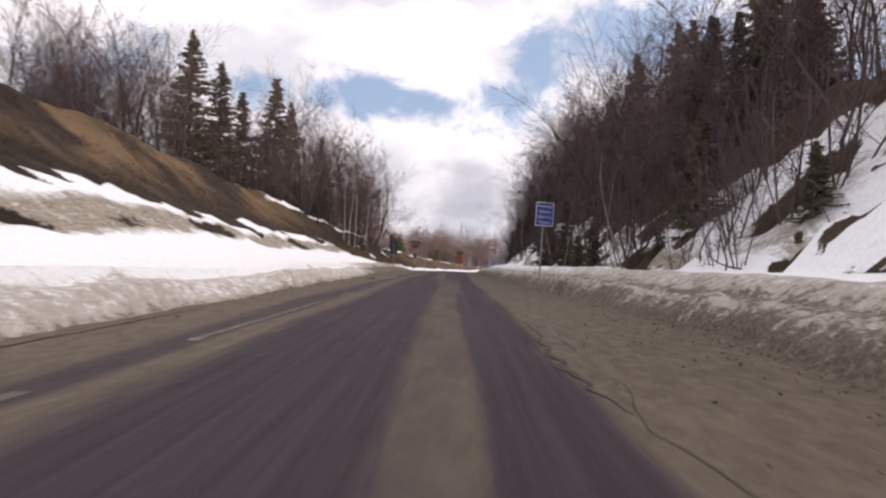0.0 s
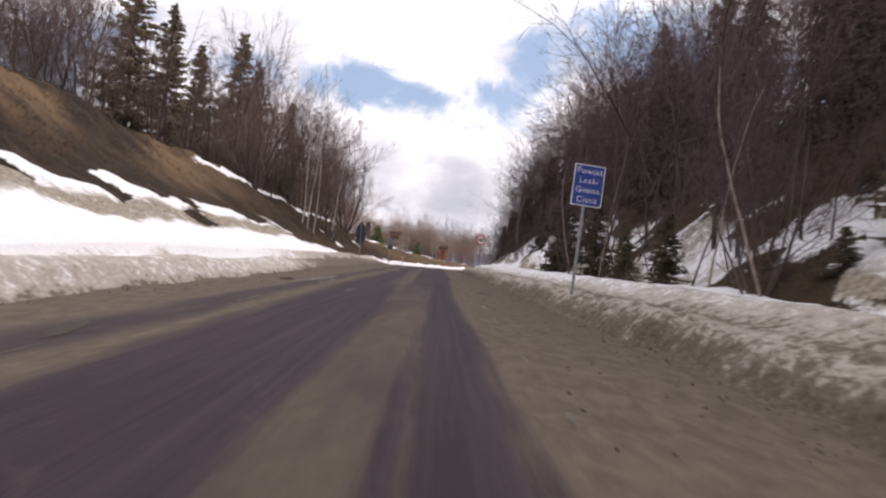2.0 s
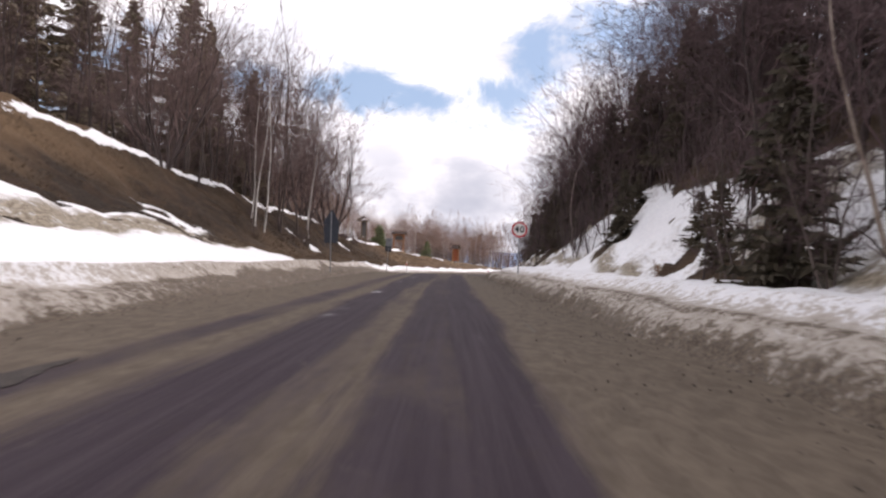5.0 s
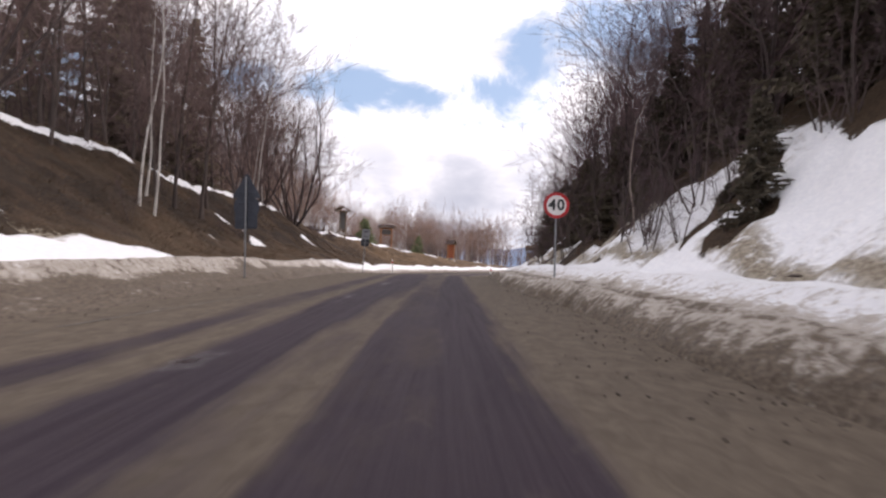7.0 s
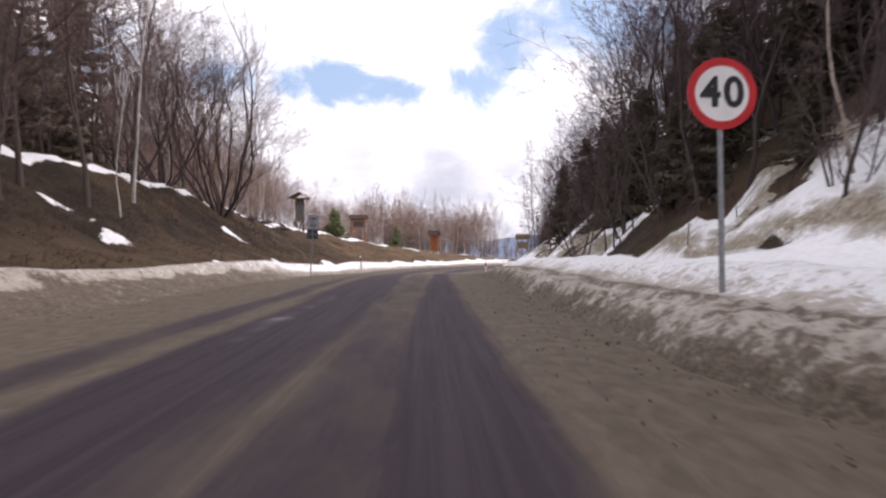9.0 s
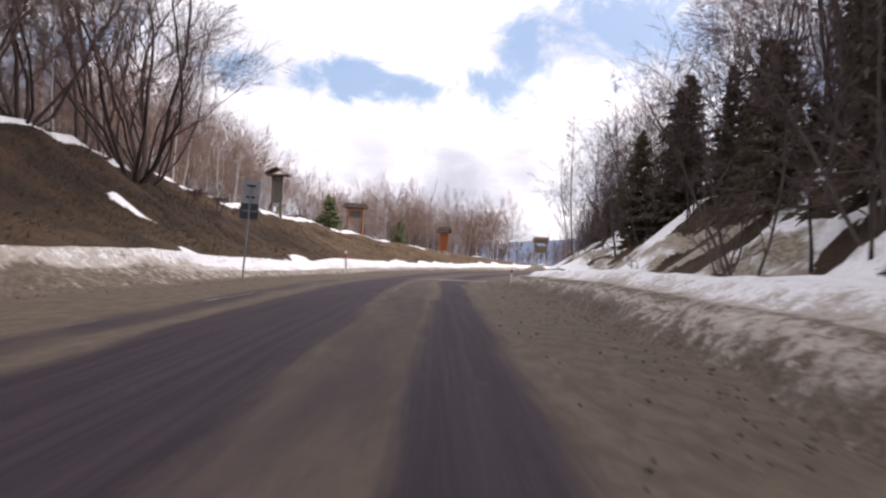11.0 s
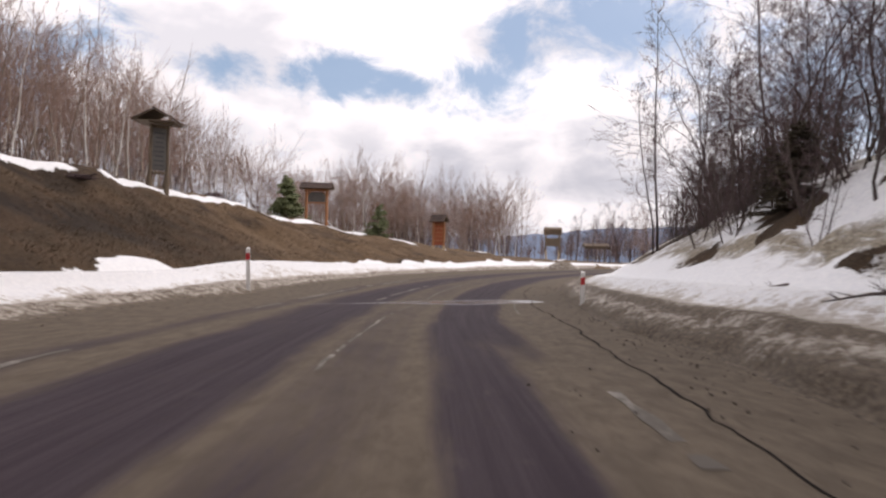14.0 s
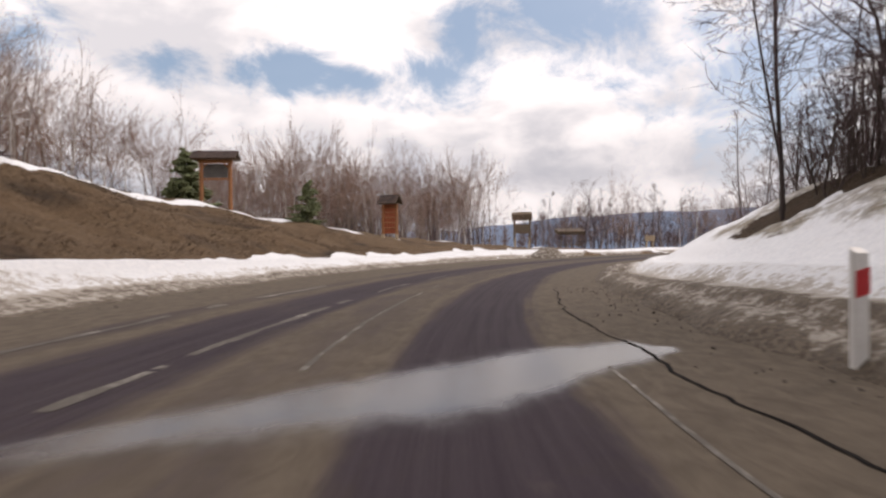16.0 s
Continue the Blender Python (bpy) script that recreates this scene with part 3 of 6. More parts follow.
def put_attribute(me, name, values):
    at = me.attributes.new(name, "FLOAT", "POINT")
    at.data.foreach_set("value", np.asarray(values, np.float32).ravel())


def build_ground():
    X, Y = np.meshgrid(spread(-21, 20, 0.3, 3500), spread(-8, 126, 0.32, 3500))
    Z = ground_z(X, Y)
    snow = ground_snow(X, Y)
    Z = Z + 0.10 * step(snow, 0.3, 0.8)
    me = grid_mesh("ground", X, Y, Z, M_GROUND)
    put_attribute(me, "snow", snow)
    s, d = road_sd(X, Y)
    a = -d - foot_left(s)
    u = a / width_left(s)
    b = d - foot_right(s)
    n = rough(X, Y, 3.2, 4, 2)
    # Less straw along 58 to 85: bare earth, plus tree shade put into colour.
    straw = np.where(d < 0, np.maximum(step(u + (n - 0.5) * 0.3, 0.58, 0.86) * np.interp(s, [46, 58, 85, 100], [0.9, 0.15, 0.2, 0.45]) * step(rough(X, Y, 4.0, 3, 6), 0.33, 0.52), np.maximum(step(s, 100, 112) * 0.6, step(s, 50, 60) * 0.28 * (1 - step(u + (n - 0.5) * 0.5, 0.25, 0.6)))), 0.2)
    put_attribute(me, "straw", straw)
    foot_dirt = np.exp(-((b - np.interp(s, [16, 24], [3.9, 3.7]) + (n - 0.5) * 1.8) / np.interp(s, [16, 26], [0.9, 0.55])) ** 2) * 2.6 * step(rough(X, Y, 4.0, 3, 5), 0.30, 0.50)
    wood_dirt = step(b, 3.2, 4.2) * np.interp(s, [18, 24, 44, 48, 62, 66, 80, 92, 98], [1.2, 1.3, 1.3, 0.5, 0.6, 1.6, 1.9, 1.7, 1.25]) * step(rough(X, Y, 2.6, 3, 5), 0.38, 0.60)
    put_attribute(me, "soot", np.where(d > 0, np.maximum(foot_dirt, wood_dirt * 1.6), 2.4 * step(u + (n - 0.5) * 0.06, 0.27, 0.32) * (1 - step(u + (n - 0.5) * 0.06, 0.41, 0.46))))
    tagged(new("ground", me), "brown grassy cutting with old melting snow", "ground", kind="structure")


def build_road():
    S = np.concatenate([np.arange(-30, 118, 0.25), np.arange(118, 330, 1.0)])
    T = np.linspace(0, 1, 44)
    SS, TT = np.meshgrid(S, T, indexing="ij")
    D = -foot_left(SS) - 0.25 + TT * (foot_left(SS) + foot_right(SS) + 0.5)
    X, Y = road_xy(SS, D)
    Z = road_z(SS) - 0.012 * np.abs(D) + (rough(X, Y, 1.6, 3, 2) - 0.5) * 0.03
    me = grid_mesh("road", X, Y, Z, M_ROAD)
    line = np.interp(D, [-5, -3, 0, 0.9, 2.3, 3.2, 4.0], [96, 97.4, 99.6, 100.3, 101.2, 102.2, 102.9])
    half = np.interp(D, [-4, -2, 0.5, 2.5, 4.0, 4.4], [0.25, 0.3, 0.85, 1.0, 0.6, 0.05])
    wet = np.interp(D, [-3, -1, 0.5, 2.0], [0.62, 0.70, 0.90, 1.2]) - np.abs(SS - line) / half * 0.6
    hollow = 1.0 - np.hypot((D + 1.3) / 0.28, (SS - 46.9) / 1.1) * 0.75 + (rough(X, Y, 0.5, 2, 3) - 0.5)
    for ld, ls, rd, rs in ((-1.35, 55.0, 0.32, 3.0), (-1.1, 64.0, 0.40, 8.0), (-1.25, 40.0, 0.36, 4.0), (-1.0, 26.0, 0.30, 3.0), (1.3, 37.0, 0.25, 2.0)):
        film = 0.56 - np.hypot((D - ld) / rd, (SS - ls) / rs) * 0.30 + (rough(X, Y, 0.7, 3, 3) - 0.5) * 0.3
        hollow = np.maximum(hollow, film)
    put_attribute(me, "wet", np.clip(np.maximum(wet, hollow), 0, 1))
    uv = me.uv_layers.new(name="lane")
    loops = np.empty(len(me.loops), int)
    me.loops.foreach_get("vertex_index", loops)
    uv.data.foreach_set("uv", np.stack([D.ravel()[loops], SS.ravel()[loops]], -1).astype(np.float32).ravel())
    tagged(new("road", me), "worn two-lane asphalt road with dark wheel tracks", "road", kind="structure")


def surface_z(s, d):
    """Height of the carriageway."""
    x, y = road_xy(s, d)
    return road_z(s) - 0.012 * np.abs(d) + (rough(x, y, 1.6, 3, 2) - 0.5) * 0.03


def build_bank(side):
    """The ploughed ridge of dirty snow along one edge of the road."""
    foot = foot_left if side < 0 else foot_right
    S = np.concatenate([np.arange(-6, 125, 0.13), np.arange(125, 210, 0.8)])
    W = np.linspace(0, 1, 30) ** 1.15
    SS, WW = np.meshgrid(S, W, indexing="ij")
    width = (1.75 if side < 0 else 2.25) + 0.5 * (rough(SS, SS * 0, 9.0, 2, 3) - 0.5)
    edge = (rough(SS, SS * 0 + 5 * side, 2.2, 4, 5) - 0.5) * 0.75
    # the plough has heaped the snow round the guide post
    heap = np.exp(-((SS - 101.9) / 2.2) ** 2) if side < 0 else SS * 0
    edge = edge * (1 - heap) - 0.70 * heap
    out = -0.12 + edge * (1 - WW) + WW * width
    D = side * (foot(SS) + out)
    X, Y = road_xy(SS, D)
    tall = (0.47 if side < 0 else 0.74) * np.interp(SS, [-5, 60, 75, 100, 118, 140], [1.0, 1.0, 0.66 if side < 0 else 1, 0.52 if side < 0 else 0.66, 0.50, 0.4])
    tall = tall * (np.interp(SS, [34, 44, 66, 76], [1.0, 0.46, 0.42, 0.80]) if side < 0 else 1.0)
    tall = tall * (1 + 0.8 * heap) * (0.8 + 0.4 * rough(SS, SS * 0 + 2 * side, 3.0, 3, 1))
    prof = step(WW, 0.0, 0.42) ** 0.7 if side < 0 else np.interp(WW + (rough(SS, SS * 0 + 9, 2.5, 3, 2) - 0.5) * 0.16, [0, 0.05, 0.12, 0.24, 0.34, 0.46, 0.62, 0.8, 1.2], [0, 0.05, 0.36, 0.66, 0.70, 0.58, 0.86, 1.0, 1.0])
    clod = np.abs(rough(X, Y, 0.45, 2, 1) - 0.5)
    lumps = (rough(X, Y, 0.9, 3, 3) - 0.5) * 0.24 - (clod - 0.12) * 0.22 + (rough(X, Y, 0.26, 2, 6) - 0.5) * 0.11
    lumps = lumps * (np.interp(SS, [48, 60, 76, 86], [0.4, 0.8, 0.7, 0.35]) if side < 0 else np.interp(SS, [78, 92], [1.0, 0.6]))
    Z = road_z(SS) - 0.07 + tall * prof + lumps * step(WW, 0.02, 0.2) * (1 - 0.75 * step(WW, 0.55, 0.9))
    under = ground_z(X, Y) + 0.10
    t = step(WW, 0.5, 0.97)
    Z = np.where(WW > 0.5, Z * (1 - t) + (under + 0.03) * t, Z)
    Z = np.maximum(Z, np.where(out > 0.3, under + 0.04, -9))
    Z[:, -1] = (under - 0.12)[:, -1]
    Z[:, 0] = road_z(S) - 0.1
    me = grid_mesh("snow_bank", X, Y, Z, M_BANK)
    if side > 0:
        w = WW + (rough(SS, SS * 0 + 9, 2.5, 3, 2) - 0.5) * 0.16 + (rough(X, Y, 0.8, 3, 4) - 0.5) * 0.14
        # The high foot values hold grit and the undercut's shadow, put in as dirt.
        fresh = np.interp(w, [-0.1, 0.05, 0.13, 0.24, 0.33, 0.44, 0.52, 0.64, 0.78, 1.2], [1.15, 1.08, 0.86, 0.60, 0.64, 0.88, 0.52, 0.24, 0.02, -0.08])
        grimy = np.interp(w, [-0.1, 0.05, 0.15, 0.28, 0.38, 0.50, 0.62, 0.75, 0.95, 1.2], [1.15, 1.10, 0.92, 0.70, 0.64, 0.92, 0.70, 0.52, 0.40, 0.35])
        near_start = 1 - step(SS, 16, 34)
        dirt = fresh * (1 - near_start) + grimy * near_start
        dirt = dirt + 0.06 + 0.14 * step(SS, 72, 84) * (1 - step(w, 0.45, 0.65))
    else:
        dirt = 0.80 - step(WW, 0.02, 0.16) * 0.36 - 0.50 * step(WW + (rough(SS, WW * 3, 1.5, 3, 4) - 0.5) * 0.5, 0.62, 0.82)
        dirt = dirt + np.interp(SS, [34, 44, 62, 76, 84, 100], [0, 0.66, 0.68, 0.56, 0.34, 0.34])
        dirt = dirt - 0.55 * step(SS, 80, 90) * step(WW, 0.42, 0.56)
    put_attribute(me, "dirt", dirt)
    tagged(new("snow_bank", me), "ploughed ridge of dirty grey roadside snow", "snow bank", kind="structure")


build_ground()
build_road()
build_bank(-1)
build_bank(1)


def hill(name, label, pts, base, depth, mat):
    """A far wooded ridge: a long rounded body along a line of crest places and heights."""
    px, py, pz = (np.array(v, float) for v in zip(*pts))
    t = np.linspace(0, len(pts) - 1, 90)
    k = np.arange(len(pts))
    cx, cy, cz = np.interp(t, k, px), np.interp(t, k, py), np.interp(t, k, pz)
    cz = cz + (rough(cx, cy, 60, 4, 2) - 0.5) * 14
    rows = []
    for q in np.linspace(-1, 1, 9):
        rows.append(np.stack([cx + q * depth * 0.15, cy + q * depth, base + (cz - base) * (1 - abs(q) ** 1.6)], -1))
    V = np.array(rows)
    ob = new(name, grid_mesh(name, V[..., 0], V[..., 1], V[..., 2], mat))
    tagged(ob, label, "backdrop", kind="structure")


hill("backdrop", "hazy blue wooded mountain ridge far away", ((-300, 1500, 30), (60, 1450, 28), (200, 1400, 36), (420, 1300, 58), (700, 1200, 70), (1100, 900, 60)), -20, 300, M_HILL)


# ---- trees ----
def bars_mesh(name, p0, p1, r0, r1, sides, mat, pointed=False):
    """Many tapered bars as one mesh; pointed ones end in a tip."""
    p0, p1 = np.asarray(p0, float), np.asarray(p1, float)
    r0, r1 = np.asarray(r0, float), np.asarray(r1, float)
    ax = p1 - p0
    ax = ax / np.maximum(np.linalg.norm(ax, axis=1, keepdims=True), 1e-9)
    ref = np.where(np.abs(ax[:, 2:3]) > 0.9, [[1.0, 0, 0]], [[0, 0, 1.0]])
    u = np.cross(ax, ref)
    u = u / np.linalg.norm(u, axis=1, keepdims=True)
    v = np.cross(ax, u)
    ang = np.arange(sides) * 2 * np.pi / sides
    ring = np.cos(ang)[None, :, None] * u[:, None] + np.sin(ang)[None, :, None] * v[:, None]
    lo = p0[:, None] + ring * r0[:, None, None]
    n = len(p0)
    i, j = np.arange(sides), (np.arange(sides) + 1) % sides
    if pointed:
        verts = np.concatenate([lo, p1[:, None]], 1)
        base = np.arange(n)[:, None] * (sides + 1)
        faces = np.stack([base + i, base + j, np.broadcast_to(base + sides, (n, sides))], -1).reshape(-1, 3)
    else:
        verts = np.concatenate([lo, p1[:, None] + ring * r1[:, None, None]], 1)
        base = np.arange(n)[:, None] * (2 * sides)
        faces = np.stack([base + i, base + j, base + sides + j, base + sides + i], -1).reshape(-1, 4)
    return verts.reshape(-1, 3), faces


def tube(line, rad, sides=7):
    """One connected round trunk along a line of places."""
    line = np.asarray(line, float)
    n = len(line)
    ang = np.arange(sides) * 2 * np.pi / sides
    ring = np.stack([np.cos(ang), np.sin(ang), np.zeros(sides)], -1)
    verts = (line[:, None] + ring[None] * np.asarray(rad)[:, None, None]).reshape(-1, 3)
    i, j = np.arange(sides), (np.arange(sides) + 1) % sides
    base = np.arange(n - 1)[:, None] * sides
    faces = np.stack([base + i, base + j, base + sides + j, base + sides + i], -1).reshape(-1, 4)
    return verts, faces


def joined(name, pieces, mat, smooth=True):
    verts, faces, off = [], [], 0
    for v, f in pieces:
        verts.append(v)
        faces.extend((f + off).tolist())
        off += len(v)
    return mesh_of(name, np.concatenate(verts), faces, mat, smooth)


def unit(v):
    return v / max(np.linalg.norm(v), 1e-9)


def limb(rng, p, way, length, n, wander, lift):
    """A crooked line of n pieces."""
    pts, w = [p], unit(way)
    for _ in range(n):
        w = unit(w + rng.normal(0, wander, 3) + np.array([0, 0, lift]))
        pts.append(pts[-1] + w * length / n)
    return np.array(pts)


def bare_tree(seed, height, girth, first=0.25, reach=0.30, rise=0.9, limbs=30, stems=1, subs=6, twigs=8, lean=0.05, trunk_mat=None, twig_mat=None, name="tree", label="", droop=0.0, fat=1.0, wave=0.055):
    """A leafless tree: trunk or several stems, limbs, branches and fine twigs."""
    rng = np.random.RandomState(seed)
    trunks, wood, fine = [], [], []
    for k in range(stems):
        a = rng.uniform(0, 6.28)
        tilt = lean if stems == 1 else rng.uniform(0.10, 0.64)
        way = np.array([math.cos(a) * tilt, math.sin(a) * tilt, 1.0])
        h = height * (1 if k == 0 else rng.uniform(0.7, 1.0))
        base = np.array([math.cos(a), math.sin(a), 0]) * (0 if stems == 1 else girth * 1.2)
        base[2] = -0.35
        line = limb(rng, base, way, h + 0.35, 9, wave, 0.02)
        g = girth * (1 if stems == 1 else rng.uniform(0.45, 0.7))
        rad = g * np.linspace(1, 0.0, 10) ** 0.85 + 0.008
        rad[0] *= 1.35
        trunks.append(tube(line, rad))
        each = limbs // stems
        for q in range(each):
            t = min(first + (1 - first) * (q + rng.uniform(0, 1)) / each, 0.985)
            f = t * 9
            i = int(f)
            p = line[i] + (line[i + 1] - line[i]) * (f - i)
            b = rng.uniform(0, 6.28)
            length = height * reach * (1.10 - t) ** 0.6 * rng.uniform(0.6, 1.2)
            lw = limb(rng, p, np.array([math.cos(b), math.sin(b), rise * rng.uniform(0.6, 1.3)]), length, 4, 0.14, 0.05 - droop)
            r = np.linspace(1, 0.25, 5) * max(0.010, g * 0.32 * (1.1 - t))
            wood.append((lw, r))
            for m in range(subs):
                e = rng.uniform(0.15, 1.0) * 4
                i2 = min(int(e), 3)
                p2 = lw[i2] + (lw[i2 + 1] - lw[i2]) * (e - i2)
                side = unit(lw[i2 + 1] - lw[i2]) + rng.normal(0, 0.6, 3) + np.array([0, 0, 0.12 - droop * 3])
                l2 = max(0.35, length * rng.uniform(0.35, 0.85))
                lb = limb(rng, p2, side, l2, 2, 0.18, 0.04 - droop)
                wood.append((lb, np.array([1, 0.7, 0.45]) * max(0.006 * fat, r[i2] * 0.45)))
                for z in range(twigs):
                    e3 = rng.uniform(0.1, 1.0) * 2
                    i3 = min(int(e3), 1)
                    p3 = lb[i3] + (lb[i3 + 1] - lb[i3]) * (e3 - i3)
                    fine.append((p3, p3 + unit(unit(lb[i3 + 1] - lb[i3]) + rng.normal(0, 0.6, 3) + np.array([0, 0, 0.05 - droop * 4])) * l2 * rng.uniform(0.30, 0.95)))
    p0, p1, r0, r1, t0, t1, tr = [], [], [], [], [], [], []
    for line, r in wood:
        p0.append(line[:-2]), p1.append(line[1:-1]), r0.append(r[:-2]), r1.append(r[1:-1])
        t0.append(line[-2]), t1.append(line[-1]), tr.append(r[-2])
    tips = bars_mesh("", np.array(t0), np.array(t1), np.array(tr), np.array(tr), 3, None, True)
    limbs_mesh = bars_mesh("", np.concatenate(p0), np.concatenate(p1), np.concatenate(r0), np.concatenate(r1), 3, None)
    f0, f1 = (np.array([q[i] for q in fine]) for i in (0, 1))
    twig_r = np.full(len(f0), 0.0085 * fat * (height / 10) ** 0.5)
    fine_mesh = bars_mesh("", f0, f1, twig_r, twig_r, 3, None, True)
    ob = tagged(new(name), label, name.replace("_", " "))
    for v, f in trunks:
        part("trunk" if stems == 1 else "stem", mesh_of("trunk", v, f, trunk_mat or M_BARK, True), None, ob)
    part("crown", joined("crown", [limbs_mesh, tips, fine_mesh], twig_mat or M_TWIG), None, ob)
    return ob


def fork_tree(seed, height, girth, stems=1, levels=7, spread_angle=0.75, lift=0.10, keep=0.86, wander=0.10, extra=0.5, fan=0.5, trunk_mat=None, twig_mat=None, name="bare_tree", label="", fat=1.0):
    """A leafless tree that forks: each shoot goes on and throws off side shoots, down to fine twigs."""
    rng = np.random.RandomState(seed)
    first = height / sum(keep ** k for k in range(levels + 1)) * 1.06
    ob = tagged(new(name), label, name.replace("_", " "))
    p0, p1, r0, r1, t0, t1, tr = [], [], [], [], [], [], []
    thin_r = 0.0075 * fat * (height / 10) ** 0.5

    def turned(way, angle):
        side = unit(np.cross(way, rng.normal(0, 1, 3)))
        return unit(way * math.cos(angle) + side * math.sin(angle))

    for k in range(stems):
        a = rng.uniform(0, 6.28) if stems == 1 else 6.283 * k / stems + rng.uniform(-0.3, 0.3)
        tilt = rng.uniform(0, 0.08) if stems == 1 else rng.uniform(0.15, 1.0) * fan
        size = 1.0 if k == 0 else rng.uniform(0.75, 1.0)
        g = girth * (1 if stems == 1 else rng.uniform(0.55, 0.8))
        base = np.array([math.cos(a), math.sin(a), 0]) * (0 if stems == 1 else girth * 1.3) + [0, 0, -0.35]
        line, radii = [base], [g * 1.25]
        jobs = [(base, unit(np.array([math.cos(a) * tilt, math.sin(a) * tilt, 1.0])), first * size + 0.35, g, 0, True)]
        while jobs:
            p, way, length, r, level, lead = jobs.pop()
            end_r = max(r * (0.80 if lead else 0.68), thin_r * 0.8)
            if level == levels or length < 0.16:
                t0.append(p), t1.append(p + way * length * 1.25), tr.append(max(r, thin_r))
                continue
            m = p + unit(way + rng.normal(0, wander * 0.5, 3)) * length * 0.5
            way = unit(way + rng.normal(0, wander, 3) + np.array([0, 0, lift]))
            q = m + way * length * 0.5
            if lead and level < 5:
                line += [m, q]
                radii += [(r + end_r) / 2, end_r]
            elif level < 4:
                p0.extend((p, m)), p1.extend((m, q)), r0.extend((r, (r + end_r) / 2)), r1.extend(((r + end_r) / 2, end_r))
            else:
                p0.append(p), p1.append(q), r0.append(r), r1.append(end_r)
            jobs.append((q, turned(way, abs(rng.normal(0.10, 0.12))), length * keep * rng.uniform(0.9, 1.08), end_r, level + 1, lead))
            jobs.append((q, turned(way, spread_angle * rng.uniform(0.6, 1.3)), length * keep * rng.uniform(0.6, 0.95), end_r * 0.72, level + 1, False))
            if rng.rand() < extra and level > 0:
                jobs.append((m, turned(way, spread_angle * rng.uniform(0.8, 1.5)), length * keep * rng.uniform(0.5, 0.9), end_r * 0.6, min(level + 2, levels), False))
        part("trunk" if stems == 1 else "stem", mesh_of("trunk", *tube(line, radii), trunk_mat or M_BARK, True), None, ob)
    wood = bars_mesh("", np.array(p0), np.array(p1), np.array(r0), np.array(r1), 3, None)
    tips = bars_mesh("", np.array(t0), np.array(t1), np.array(tr), np.array(tr), 3, None, True)
    part("crown", joined("crown", [wood, tips], twig_mat or M_TWIG), None, ob)
    return ob


def spruce(seed, height, spread_ratio=0.2, mat=None, bare=0.06, label="", thick=1.0, hang=0.42):
    """A spruce: straight stem and tiers of drooping sprays of needles."""
    rng = np.random.RandomState(seed)
    line = np.array([[0, 0, -0.3], [0, 0, height * 0.5], [0, 0, height]])
    rad = height * 0.012 * np.array([1.2, 0.6, 0.08])
    stem = tube(line, rad)
    w0, w1, wr, n0, n1, nr = [], [], [], [], [], []
    z = height * bare
    gap = max(0.20, height * 0.019)
    while z < height * 0.985:
        t = z / height
        length = height * spread_ratio * (1 - t) ** 0.85 + 0.10
        for _ in range(int(rng.randint(7, 10))):
            a = rng.uniform(0, 6.28)
            l = length * rng.uniform(0.4, 1.2) * (1 + 0.22 * math.sin(a * 2 + z * 1.3 + seed))
            out = np.array([math.cos(a), math.sin(a), 0])
            side = np.array([-out[1], out[0], 0])
            p = np.array([0, 0, z + rng.uniform(-1.0, 1.0) * gap])
            tipz = l * (0.25 * t - hang * (1 - t)) + rng.uniform(-0.1, 0.1) * l
            mid, tip = p + out * l * 0.55 + [0, 0, tipz * 0.75], p + out * l + [0, 0, tipz * 0.85 + 0.06 * l]
            w0 += [p, mid]
            w1 += [mid, tip]
            wr += [0.012 + 0.006 * l, 0.008]
            count = max(3, int(l / 0.27))
            for q in range(count):
                f = 0.15 + 0.85 * (q + rng.uniform(0, 1)) / count
                c = p + (mid - p) * f / 0.55 if f < 0.55 else mid + (tip - mid) * (f - 0.55) / 0.45
                for sgn in (-1, 1):
                    way = unit(out * rng.uniform(0.4, 1.0) + side * sgn * rng.uniform(0.4, 1.1) + np.array([0, 0, rng.uniform(-1.1, 0.1)]))
                    n0.append(c)
                    n1.append(c + way * (0.16 + 0.20 * l * (1 - 0.5 * f)) * rng.uniform(0.7, 1.3))
                    nr.append(0.045 * thick * rng.uniform(0.7, 1.4))
            n0.append(mid)
            n1.append(tip + out * 0.12)
            nr.append(0.05 * thick)
        z += gap * rng.uniform(0.8, 1.2)
    n0.append(np.array([0, 0, height * 0.94]))
    n1.append(np.array([0, 0, height * 1.02]))
    nr.append(0.06)
    ob = tagged(new("spruce_tree"), label or "dark green spruce with drooping boughs", "spruce tree")
    wr = np.array(wr)
    boughs = bars_mesh("", np.array(w0), np.array(w1), wr, wr * 0.6, 3, None)
    part("trunk", mesh_of("trunk", stem[0], stem[1], M_BARK, True), None, ob)
    needles = bars_mesh("", np.array(n0), np.array(n1), np.array(nr), np.array(nr), 3, None, True)
    part("crown", joined("crown", [boughs, needles], mat or M_NEEDLE, False), None, ob)
    return ob


RNG = np.random.RandomState(11)


def place(ob, x, y, scale=1.0, turn=None, sink=0.0, lean=0.0, used=set()):
    """Sets the thing, or once it stands a copy of it, on the ground."""
    turn = RNG.uniform(0, 360) if turn is None else turn
    m = pose(x, y, float(ground_z(x, y)) - sink, RNG.uniform(-lean, lean), RNG.uniform(-lean, lean), turn) @ Matrix.Scale(scale, 4)
    if ob.name in used:
        return copy_thing(ob, m)
    used.add(ob.name)
    ob.matrix_basis = m
    return ob


